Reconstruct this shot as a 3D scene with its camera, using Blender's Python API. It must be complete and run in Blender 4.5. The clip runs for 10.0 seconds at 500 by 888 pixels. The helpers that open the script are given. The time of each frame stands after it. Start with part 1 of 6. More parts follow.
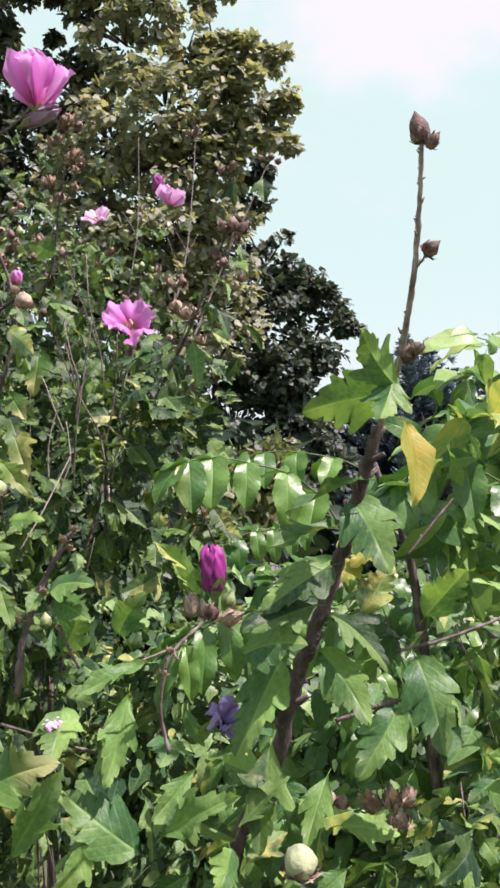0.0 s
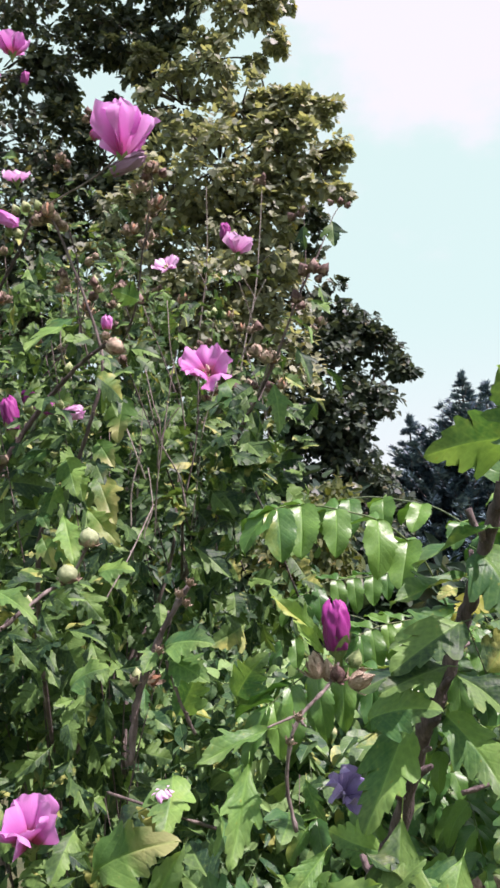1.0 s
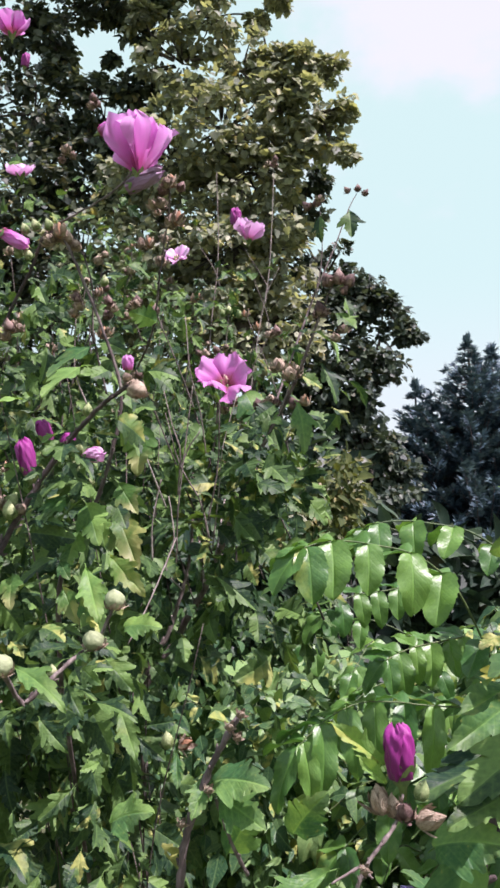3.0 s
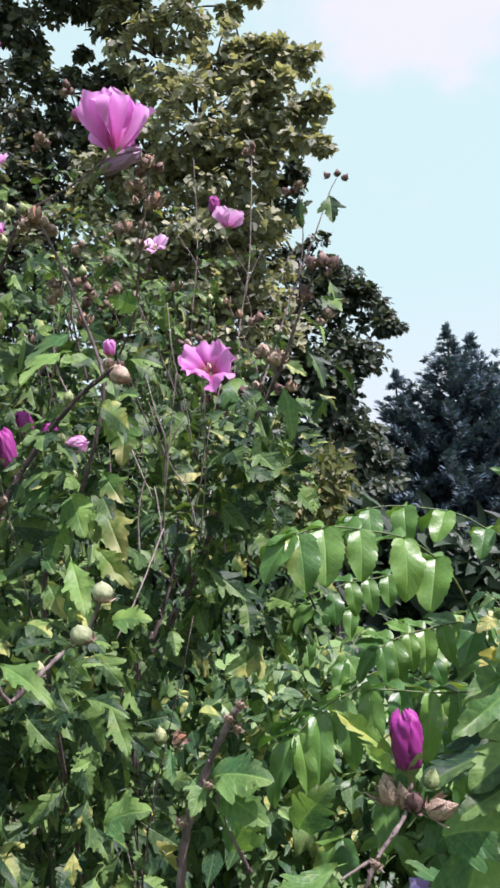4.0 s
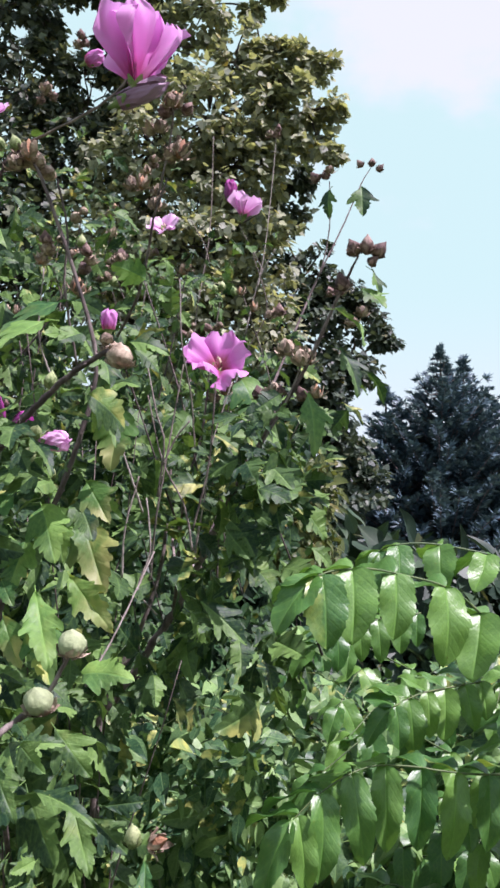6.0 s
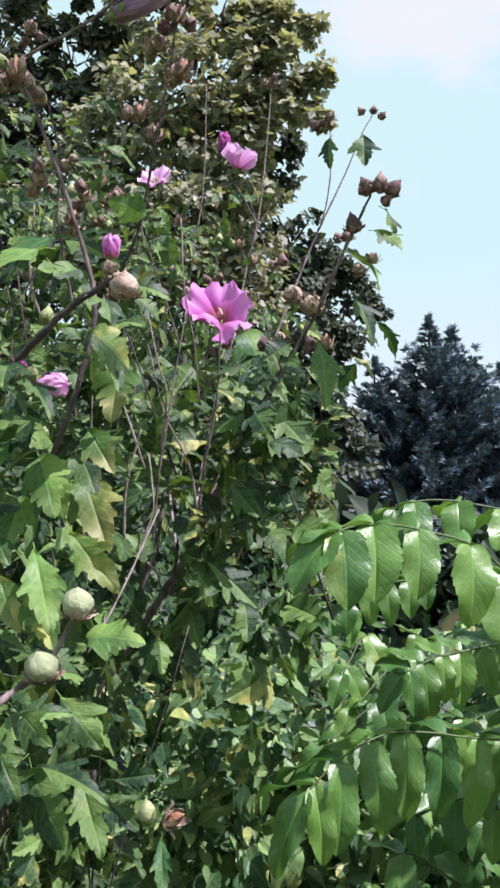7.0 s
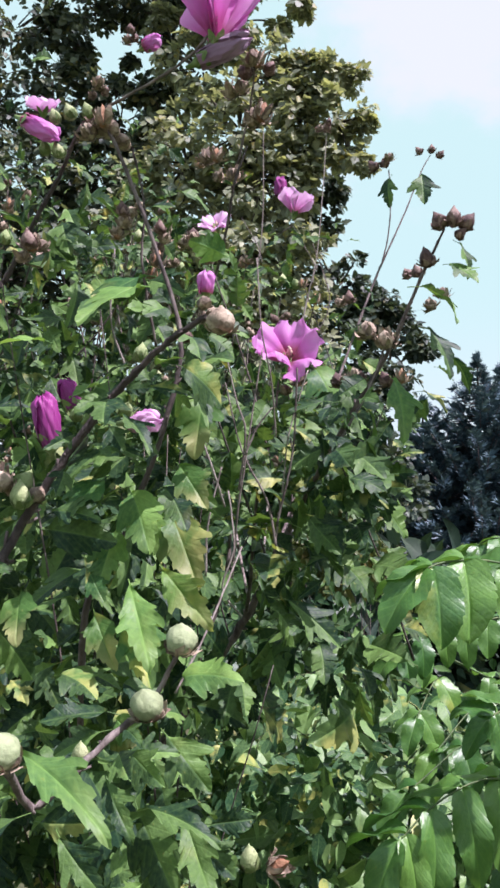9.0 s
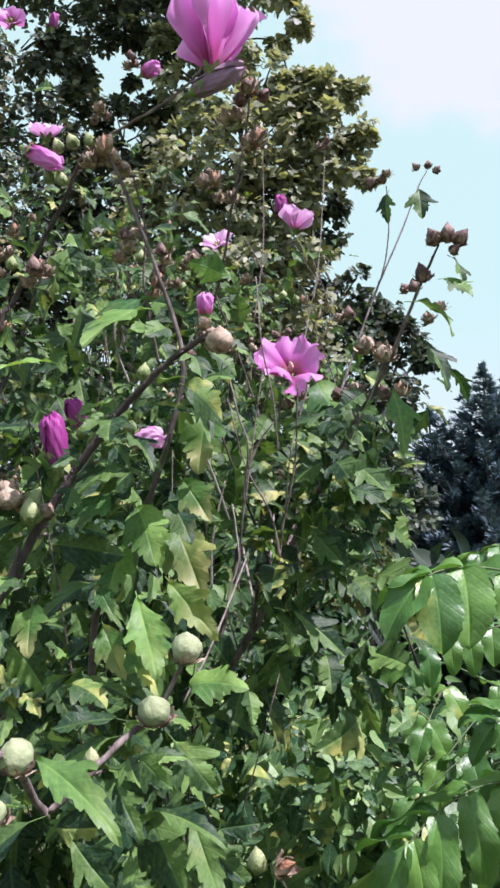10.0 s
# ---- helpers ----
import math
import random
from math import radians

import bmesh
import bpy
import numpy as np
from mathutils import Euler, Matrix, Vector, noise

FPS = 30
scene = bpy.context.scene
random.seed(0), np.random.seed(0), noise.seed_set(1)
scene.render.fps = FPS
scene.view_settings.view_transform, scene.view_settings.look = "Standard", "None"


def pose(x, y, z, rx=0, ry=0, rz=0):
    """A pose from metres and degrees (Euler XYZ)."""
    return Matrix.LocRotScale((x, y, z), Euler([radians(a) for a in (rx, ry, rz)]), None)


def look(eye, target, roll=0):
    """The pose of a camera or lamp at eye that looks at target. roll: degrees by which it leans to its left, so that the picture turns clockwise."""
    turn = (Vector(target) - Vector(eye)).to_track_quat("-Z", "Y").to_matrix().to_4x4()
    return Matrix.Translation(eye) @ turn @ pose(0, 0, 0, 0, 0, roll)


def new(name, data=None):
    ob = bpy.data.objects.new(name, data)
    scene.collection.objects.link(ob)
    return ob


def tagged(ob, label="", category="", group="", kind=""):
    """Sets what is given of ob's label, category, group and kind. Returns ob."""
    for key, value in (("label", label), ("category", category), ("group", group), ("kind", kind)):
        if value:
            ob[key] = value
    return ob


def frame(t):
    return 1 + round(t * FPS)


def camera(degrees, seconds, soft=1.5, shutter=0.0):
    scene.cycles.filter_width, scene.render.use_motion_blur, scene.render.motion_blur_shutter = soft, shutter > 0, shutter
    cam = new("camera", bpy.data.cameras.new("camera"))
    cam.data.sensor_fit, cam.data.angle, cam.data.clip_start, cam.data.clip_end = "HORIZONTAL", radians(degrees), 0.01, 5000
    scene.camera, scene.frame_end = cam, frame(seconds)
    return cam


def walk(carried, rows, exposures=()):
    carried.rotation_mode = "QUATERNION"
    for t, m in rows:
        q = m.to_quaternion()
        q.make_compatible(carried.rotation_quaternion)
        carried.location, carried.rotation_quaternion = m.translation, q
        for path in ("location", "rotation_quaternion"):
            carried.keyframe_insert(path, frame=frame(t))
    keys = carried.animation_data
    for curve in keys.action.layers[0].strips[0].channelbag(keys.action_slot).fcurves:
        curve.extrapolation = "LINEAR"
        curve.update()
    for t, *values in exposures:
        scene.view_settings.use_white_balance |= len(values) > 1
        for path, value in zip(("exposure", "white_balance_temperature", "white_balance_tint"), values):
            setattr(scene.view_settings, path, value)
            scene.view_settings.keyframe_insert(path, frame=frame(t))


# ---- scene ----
cam = camera(35.0, 10.0, 2.85)
PATH = [
    (0, (0.053, -0.004, 1.528), (-0.055, 1.973, 1.807), -1.1),
    (0.5, (0.034, 0.015, 1.528), (-0.094, 1.983, 1.859), -0.9),
    (1, (0.011, 0.022, 1.534), (-0.228, 1.968, 1.928), -1.0),
    (1.5, (-0.008, 0.023, 1.539), (-0.293, 1.956, 1.964), -1.3),
    (2, (-0.011, 0.023, 1.581), (-0.26, 1.961, 2.009), -2.0),
    (2.5, (-0.016, 0.027, 1.617), (-0.332, 1.95, 2.067), -1.9),
    (2.7, (-0.014, 0.044, 1.619), (-0.299, 1.994, 1.964), -1.8),
    (3.8, (-0.028, 0.058, 1.62), (-0.254, 2.026, 1.896), -1.5),
    (4, (-0.025, 0.072, 1.614), (-0.234, 2.04, 1.901), -3.1),
    (4.5, (-0.016, 0.121, 1.628), (-0.208, 2.087, 1.938), 0.3),
    (5, (-0.021, 0.186, 1.627), (-0.383, 2.134, 1.895), 0.5),
    (5.5, (-0.048, 0.206, 1.634), (-0.278, 2.179, 1.872), 0.7),
    (6, (-0.074, 0.227, 1.645), (-0.242, 2.198, 1.942), 1.6),
    (6.2, (-0.082, 0.25, 1.634), (-0.197, 2.228, 1.906), 1.8),
    (7.3, (-0.103, 0.278, 1.631), (-0.244, 2.26, 1.859), 0.8),
    (7.5, (-0.108, 0.278, 1.629), (-0.226, 2.261, 1.868), 1.0),
    (8, (-0.113, 0.285, 1.625), (-0.255, 2.267, 1.853), 0.5),
    (8.5, (-0.122, 0.275, 1.629), (-0.345, 2.237, 1.945), 0.9),
    (9, (-0.128, 0.28, 1.627), (-0.382, 2.236, 1.96), 0.7),
    (9.5, (-0.124, 0.266, 1.626), (-0.4, 2.213, 1.994), -0.1),
    (10, (-0.121, 0.263, 1.624), (-0.393, 2.21, 1.992), -0.3),
]
walk(cam, [(t, look(eye, target, roll)) for t, eye, target, roll in PATH], [(0.0, 0.86, 6480, 38), (4.5, 0.80, 6080, 38), (10.0, 0.80, 5980, 34)])


# ---- world, sun ----
SUN_EL, SUN_AZ = radians(59), radians(114)
world = bpy.data.worlds.new("sky")
scene.world = world
world.use_nodes = True
wn, wl = world.node_tree.nodes, world.node_tree.links
wn.clear()
sky = wn.new("ShaderNodeTexSky")
sky.sky_type, sky.sun_disc = "NISHITA", False
sky.sun_elevation, sky.sun_rotation = SUN_EL, SUN_AZ
sky.air_density, sky.dust_density, sky.ozone_density = 1.0, 1.6, 1.0
w_co = wn.new("ShaderNodeTexCoord")
w_map = wn.new("ShaderNodeMapping")
w_map.inputs["Scale"].default_value = (1.0, 1.0, 1.8)
w_map.inputs["Location"].default_value = (0.35, 1.7, 0.60)
w_noise = wn.new("ShaderNodeTexNoise")
w_noise.inputs["Scale"].default_value = 4.5
w_noise.inputs["Detail"].default_value = 6.0
w_noise.inputs["Roughness"].default_value = 0.55
w_sep = wn.new("ShaderNodeSeparateXYZ")


def sky_step(value, lo, hi):
    n = wn.new("ShaderNodeMapRange")
    n.interpolation_type = "SMOOTHSTEP"
    n.inputs["From Min"].default_value, n.inputs["From Max"].default_value = lo, hi
    wl.new(value, n.inputs["Value"])
    return n.outputs["Result"]


def sky_math(op, a, b):
    n = wn.new("ShaderNodeMath")
    n.operation = op
    for k, v in ((0, a), (1, b)):
        if isinstance(v, (int, float)):
            n.inputs[k].default_value = v
        else:
            wl.new(v, n.inputs[k])
    return n.outputs[0]


w_mix = wn.new("ShaderNodeMix")
w_mix.data_type = "RGBA"
w_mix.inputs["B"].default_value = (6.1, 6.9, 6.5, 1)
w_tint = wn.new("ShaderNodeMix")
w_tint.data_type = "RGBA"
w_tint.inputs["B"].default_value = (5.0, 7.5, 6.2, 1)
w_bg = wn.new("ShaderNodeBackground")
w_bg.inputs["Strength"].default_value = 0.078
w_out = wn.new("ShaderNodeOutputWorld")
wl.new(w_co.outputs["Generated"], w_map.inputs["Vector"])
wl.new(w_map.outputs["Vector"], w_noise.inputs["Vector"])
wl.new(w_co.outputs["Generated"], w_sep.inputs[0])
# a cloud bank high up on one side, open sky on the other, pale haze low down
bank = sky_math("MULTIPLY", sky_step(w_sep.outputs["Z"], 0.42, 0.62), sky_step(w_sep.outputs["X"], -0.20, 0.06))
high = sky_step(w_sep.outputs["Z"], 0.68, 0.90)
bank = sky_math("MULTIPLY", bank, sky_math("SUBTRACT", 1.0, high))
wl.new(sky_math("SUBTRACT", 0.88, sky_math("MULTIPLY", high, 0.70)), w_tint.inputs["Factor"])
cloud = sky_step(sky_math("ADD", bank, sky_math("MULTIPLY", sky_math("SUBTRACT", w_noise.outputs["Fac"], 0.5), 2.4)), 0.20, 0.75)
haze = sky_math("MULTIPLY", sky_math("SUBTRACT", 1.0, sky_step(w_sep.outputs["Z"], 0.10, 0.36)), 0.75)
wl.new(sky.outputs["Color"], w_tint.inputs["A"])
wl.new(w_tint.outputs["Result"], w_mix.inputs["A"])
wl.new(sky_math("MAXIMUM", cloud, haze), w_mix.inputs["Factor"])
wl.new(w_mix.outputs["Result"], w_bg.inputs["Color"])
wl.new(w_bg.outputs["Background"], w_out.inputs["Surface"])

sun = new("sun", bpy.data.lights.new("sun", "SUN"))
sun.data.energy, sun.data.angle, sun.data.color = 5.0, radians(0.6), (1.0, 0.96, 0.90)
SUN_WAY = Vector((math.sin(SUN_AZ) * math.cos(SUN_EL), math.cos(SUN_AZ) * math.cos(SUN_EL), math.sin(SUN_EL)))
sun.matrix_world = look(SUN_WAY * 40, (0, 0, 0))


# ---- materials ----
def material(name):
    m = bpy.data.materials.new(name)
    m.use_nodes = True
    m.node_tree.nodes.clear()
    return m, m.node_tree.nodes, m.node_tree.links


def add_math(nodes, links, op, a, b=None):
    n = nodes.new("ShaderNodeMath")
    n.operation = op
    for k, v in ((0, a), (1, b)):
        if v is None:
            continue
        if isinstance(v, (int, float)):
            n.inputs[k].default_value = v
        else:
            links.new(v, n.inputs[k])
    return n.outputs[0]


def blend(nodes, links, fac, a, b, how="MIX"):
    n = nodes.new("ShaderNodeMix")
    n.data_type, n.blend_type = "RGBA", how
    for key, v in (("Factor", fac), ("A", a), ("B", b)):
        if isinstance(v, (int, float)):
            n.inputs[key].default_value = v
        elif isinstance(v, tuple):
            n.inputs[key].default_value = (*v, 1)
        else:
            links.new(v, n.inputs[key])
    return n.outputs["Result"]


def noise_at(nodes, links, scale, detail=3.0, vector=None):
    n = nodes.new("ShaderNodeTexNoise")
    n.inputs["Scale"].default_value, n.inputs["Detail"].default_value = scale, detail
    if vector is None:
        vector = nodes.new("ShaderNodeTexCoord").outputs["Object"]
    links.new(vector, n.inputs["Vector"])
    return n.outputs["Fac"]


def ramp(nodes, links, fac, stops):
    n = nodes.new("ShaderNodeValToRGB")
    e = n.color_ramp.elements
    while len(e) < len(stops):
        e.new(0.5)
    for el, (p, c) in zip(e, stops):
        el.position = p
        el.color = (*c, 1) if isinstance(c, tuple) else (c, c, c, 1)
    links.new(fac, n.inputs["Fac"])
    return n.outputs["Color"]


def leaf_material(name, dark, light, old, rough=0.42, through_light=0.3, old_from=0.8, veins=7.0, coat=0.0, patches=0.5, relief=0.35, tips=0.0, gloss=0.35):
    """A leaf: a ribbed blade, lighter along its veins, some of the leaves yellowed."""
    m, n, l = material(name)
    info = n.new("ShaderNodeObjectInfo").outputs["Random"]
    isle = n.new("ShaderNodeNewGeometry").outputs["Random Per Island"]
    rnd = add_math(n, l, "FRACT", add_math(n, l, "ADD", info, add_math(n, l, "MULTIPLY", isle, 7.31)))
    uv = n.new("ShaderNodeUVMap")
    uv.uv_map = "UVMap"
    sep = n.new("ShaderNodeSeparateXYZ")
    l.new(uv.outputs["UV"], sep.inputs[0])
    side = add_math(n, l, "ABSOLUTE", add_math(n, l, "SUBTRACT", sep.outputs[1], 0.5))
    rib = add_math(n, l, "SUBTRACT", 1.0, add_math(n, l, "MINIMUM", add_math(n, l, "MULTIPLY", side, 34.0), 1.0))
    wave = add_math(n, l, "SINE", add_math(n, l, "MULTIPLY", add_math(n, l, "SUBTRACT", sep.outputs[0], add_math(n, l, "MULTIPLY", side, 1.1)), veins * 6.283))
    lat = add_math(n, l, "POWER", add_math(n, l, "ADD", add_math(n, l, "MULTIPLY", wave, 0.5), 0.5), 9.0)
    vein = add_math(n, l, "MAXIMUM", rib, add_math(n, l, "MULTIPLY", lat, 0.30))
    vec = n.new("ShaderNodeVectorMath")
    vec.operation = "ADD"
    l.new(uv.outputs["UV"], vec.inputs[0])
    comb = n.new("ShaderNodeCombineXYZ")
    l.new(add_math(n, l, "MULTIPLY", rnd, 37.0), comb.inputs[0])
    l.new(add_math(n, l, "MULTIPLY", rnd, 91.0), comb.inputs[2])
    l.new(comb.outputs[0], vec.inputs[1])
    blotch = noise_at(n, l, 2.6, 3.0, vec.outputs[0])
    fine = noise_at(n, l, 16.0, 3.0, vec.outputs[0])
    # tone skewed dark: shade among the leaves is put into their colour
    tone = add_math(n, l, "ADD", add_math(n, l, "MULTIPLY", add_math(n, l, "POWER", rnd, 1.6), 0.90), add_math(n, l, "MULTIPLY", add_math(n, l, "SUBTRACT", fine, 0.5), 0.7))
    col = blend(n, l, tone, dark, light)
    oldness = add_math(n, l, "MULTIPLY", add_math(n, l, "GREATER_THAN", add_math(n, l, "FRACT", add_math(n, l, "MULTIPLY", rnd, 5.7)), old_from), ramp(n, l, blotch, [(0.40, 0.0), (0.62, 0.95)]))
    wear = add_math(n, l, "MULTIPLY", ramp(n, l, blotch, [(0.60, 0.0), (0.74, 1.0)]), patches)
    col = blend(n, l, add_math(n, l, "MAXIMUM", oldness, wear), col, old)
    if tips:
        edge = add_math(n, l, "ADD", add_math(n, l, "MULTIPLY", sep.outputs[0], 0.75), add_math(n, l, "MULTIPLY", blotch, 0.7))
        col = blend(n, l, add_math(n, l, "MULTIPLY", ramp(n, l, edge, [(0.70, 0.0), (0.98, 1.0)]), tips), col, (0.56, 0.50, 0.24))
    spots = ramp(n, l, fine, [(0.69, 0.0), (0.74, 0.7)])
    col = blend(n, l, spots, col, tuple(c * 0.55 for c in old))
    col = blend(n, l, add_math(n, l, "MULTIPLY", vein, 0.16), col, tuple(min(1, c * 1.9 + 0.02) for c in light))
    bump = n.new("ShaderNodeBump")
    bump.inputs["Strength"].default_value, bump.inputs["Distance"].default_value = relief, 0.0015
    l.new(add_math(n, l, "SUBTRACT", add_math(n, l, "MULTIPLY", fine, 0.9), add_math(n, l, "MULTIPLY", vein, 0.6)), bump.inputs["Height"])
    b = n.new("ShaderNodeBsdfPrincipled")
    l.new(col, b.inputs["Base Color"])
    l.new(bump.outputs[0], b.inputs["Normal"])
    b.inputs["Roughness"].default_value = rough
    b.inputs["Specular IOR Level"].default_value = gloss
    b.inputs["Coat Weight"].default_value, b.inputs["Coat Roughness"].default_value = coat, 0.20
    tr = n.new("ShaderNodeBsdfTranslucent")
    l.new(blend(n, l, 1.0, col, (1.0, 1.0, 0.48), "MULTIPLY"), tr.inputs["Color"])
    mix = n.new("ShaderNodeMixShader")
    mix.inputs[0].default_value = through_light
    l.new(b.outputs[0], mix.inputs[1])
    l.new(tr.outputs[0], mix.inputs[2])
    l.new(mix.outputs[0], n.new("ShaderNodeOutputMaterial").inputs[0])
    return m


def petal_material(name, base, tip, eye, through_light=0.35, bloom=0.2, eye_at=0.20):
    m, n, l = material(name)
    uv = n.new("ShaderNodeUVMap")
    uv.uv_map = "UVMap"
    sep = n.new("ShaderNodeSeparateXYZ")
    l.new(uv.outputs["UV"], sep.inputs[0])
    mp = n.new("ShaderNodeMapping")
    mp.inputs["Scale"].default_value = (1.2, 26.0, 1.0)
    l.new(uv.outputs["UV"], mp.inputs["Vector"])
    streak = noise_at(n, l, 1.6, 3.0, mp.outputs[0])
    cloud = noise_at(n, l, 70.0, 3.0)
    col = ramp(n, l, add_math(n, l, "ADD", sep.outputs[0], add_math(n, l, "MULTIPLY", add_math(n, l, "SUBTRACT", streak, 0.5), 0.16)), [(eye_at, eye), (eye_at + 0.17, base), (0.88, tip)])
    col = blend(n, l, add_math(n, l, "MULTIPLY", ramp(n, l, streak, [(0.35, 0.0), (0.7, 1.0)]), 0.12), col, tuple(c * 0.75 for c in base))
    col = blend(n, l, add_math(n, l, "MULTIPLY", cloud, bloom), col, (0.9, 0.72, 0.88))
    bump = n.new("ShaderNodeBump")
    bump.inputs["Strength"].default_value, bump.inputs["Distance"].default_value = 0.25, 0.002
    l.new(streak, bump.inputs["Height"])
    b = n.new("ShaderNodeBsdfPrincipled")
    l.new(col, b.inputs["Base Color"])
    l.new(bump.outputs[0], b.inputs["Normal"])
    b.inputs["Roughness"].default_value = 0.55
    b.inputs["Sheen Weight"].default_value = bloom
    tr = n.new("ShaderNodeBsdfTranslucent")
    l.new(col, tr.inputs["Color"])
    mix = n.new("ShaderNodeMixShader")
    mix.inputs[0].default_value = through_light
    l.new(b.outputs[0], mix.inputs[1])
    l.new(tr.outputs[0], mix.inputs[2])
    l.new(mix.outputs[0], n.new("ShaderNodeOutputMaterial").inputs[0])
    return m


def rough_material(name, a, b_col, c_col, scale, rough=0.8, bump_size=0.004, stretch=(1, 1, 1), fine_scale=None, flecks=0.5):
    """Bark, husk, soil: two scales of noise between three colours, with relief."""
    m, n, l = material(name)
    co = n.new("ShaderNodeTexCoord")
    mp = n.new("ShaderNodeMapping")
    mp.inputs["Scale"].default_value = stretch
    l.new(co.outputs["Object"], mp.inputs["Vector"])
    big = noise_at(n, l, scale, 4.0, mp.outputs[0])
    small = noise_at(n, l, fine_scale or scale * 5, 4.0, mp.outputs[0])
    info = n.new("ShaderNodeObjectInfo").outputs["Random"]
    isle = n.new("ShaderNodeNewGeometry").outputs["Random Per Island"]
    rnd = add_math(n, l, "FRACT", add_math(n, l, "ADD", info, add_math(n, l, "MULTIPLY", isle, 5.13)))
    tone = add_math(n, l, "ADD", big, add_math(n, l, "MULTIPLY", add_math(n, l, "SUBTRACT", rnd, 0.5), 0.35))
    col = ramp(n, l, tone, [(0.28, a), (0.5, b_col), (0.74, c_col)])
    col = blend(n, l, ramp(n, l, small, [(0.48, 0.0), (0.72, flecks)]), col, tuple(c * 0.5 for c in a))
    bump = n.new("ShaderNodeBump")
    bump.inputs["Strength"].default_value, bump.inputs["Distance"].default_value = 0.7, bump_size
    l.new(small, bump.inputs["Height"])
    b = n.new("ShaderNodeBsdfPrincipled")
    l.new(col, b.inputs["Base Color"])
    l.new(bump.outputs[0], b.inputs["Normal"])
    b.inputs["Roughness"].default_value = rough
    l.new(b.outputs[0], n.new("ShaderNodeOutputMaterial").inputs[0])
    return m


# the dark end holds the deep shade inside the shrub as leaf colour
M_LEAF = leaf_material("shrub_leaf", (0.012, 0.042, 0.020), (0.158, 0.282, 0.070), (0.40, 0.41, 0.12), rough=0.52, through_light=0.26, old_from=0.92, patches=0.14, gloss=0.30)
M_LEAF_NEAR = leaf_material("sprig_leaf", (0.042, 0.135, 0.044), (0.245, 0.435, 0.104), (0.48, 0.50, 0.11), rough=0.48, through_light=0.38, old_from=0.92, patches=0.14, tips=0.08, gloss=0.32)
M_LEAF_YELLOW = leaf_material("yellowed_leaf", (0.070, 0.170, 0.038), (0.18, 0.31, 0.066), (0.44, 0.45, 0.14), rough=0.5, through_light=0.36, old_from=0.76, patches=0.24, tips=0.5)
M_LEAF_BRIGHT = leaf_material("bright_yellow_leaf", (0.26, 0.29, 0.045), (0.46, 0.44, 0.08), (0.56, 0.44, 0.10), rough=0.5, through_light=0.45, old_from=0.8, patches=0.3)
M_PINNATE = leaf_material("glossy_leaflet", (0.042, 0.150, 0.030), (0.160, 0.330, 0.056), (0.28, 0.36, 0.07), rough=0.42, through_light=0.30, old_from=0.97, coat=0.0, patches=0.08, relief=0.34, gloss=0.8)
M_UNDER = leaf_material("undergrowth_leaf", (0.022, 0.078, 0.034), (0.250, 0.415, 0.138), (0.46, 0.48, 0.13), rough=0.42, through_light=0.26, old_from=0.90, patches=0.14, gloss=0.34)
# deep shade below the trees is put into this near-black green
M_HEDGE_SHADE = leaf_material("hedge_leaf", (0.012, 0.032, 0.020), (0.048, 0.088, 0.042), (0.12, 0.12, 0.05), rough=0.5, old_from=0.95, patches=0.1, through_light=0.2)
# brightened undergrowth leaf: light on the side bush is put into the colour
M_SIDE_LIT = leaf_material("side_bush_leaf", (0.065, 0.180, 0.060), (0.310, 0.490, 0.150), (0.48, 0.50, 0.13), rough=0.42, through_light=0.38, old_from=0.92, patches=0.12, gloss=0.4)
# undergrowth leaf darkened: the shade on the back bushes is put into colour
M_UNDER_SHADE = leaf_material("shaded_undergrowth_leaf", (0.012, 0.045, 0.015), (0.080, 0.165, 0.042), (0.20, 0.20, 0.06), rough=0.48, through_light=0.25, old_from=0.94, patches=0.12, gloss=0.3)
M_UNDER_PALE = leaf_material("pale_undergrowth_leaf", (0.045, 0.070, 0.020), (0.130, 0.155, 0.045), (0.27, 0.22, 0.07), old_from=0.85)
# haze over the far crown is put into this lifted, greyed leaf colour
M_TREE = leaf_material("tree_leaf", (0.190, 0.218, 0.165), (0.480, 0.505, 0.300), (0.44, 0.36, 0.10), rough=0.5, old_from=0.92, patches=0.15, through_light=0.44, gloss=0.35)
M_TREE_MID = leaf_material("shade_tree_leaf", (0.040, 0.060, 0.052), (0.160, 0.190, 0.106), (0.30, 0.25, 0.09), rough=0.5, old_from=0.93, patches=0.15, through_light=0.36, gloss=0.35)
M_TREE_DARK = leaf_material("dark_tree_leaf", (0.028, 0.048, 0.042), (0.115, 0.155, 0.092), (0.16, 0.14, 0.06), rough=0.5, old_from=0.95, patches=0.1, through_light=0.26, gloss=0.35)
M_NEEDLE = leaf_material("conifer_needle", (0.020, 0.046, 0.068), (0.130, 0.210, 0.250), (0.06, 0.07, 0.04), rough=0.55, old_from=0.97, patches=0.1, through_light=0.12)
M_PETAL = petal_material("pink_petal", (0.64, 0.12, 0.52), (0.76, 0.28, 0.68), (0.36, 0.008, 0.08), 0.40, eye_at=0.30)
M_PETAL_GOBLET = petal_material("goblet_petal", (0.72, 0.16, 0.58), (0.88, 0.42, 0.82), (0.52, 0.03, 0.26), 0.48, eye_at=0.20)
M_PETAL_PALE = petal_material("pale_petal", (0.74, 0.30, 0.64), (0.86, 0.52, 0.80), (0.5, 0.10, 0.25))
M_PETAL_DEEP = petal_material("deep_pink_petal", (0.20, 0.004, 0.130), (0.30, 0.010, 0.21), (0.10, 0.006, 0.05), 0.12, 0.03)
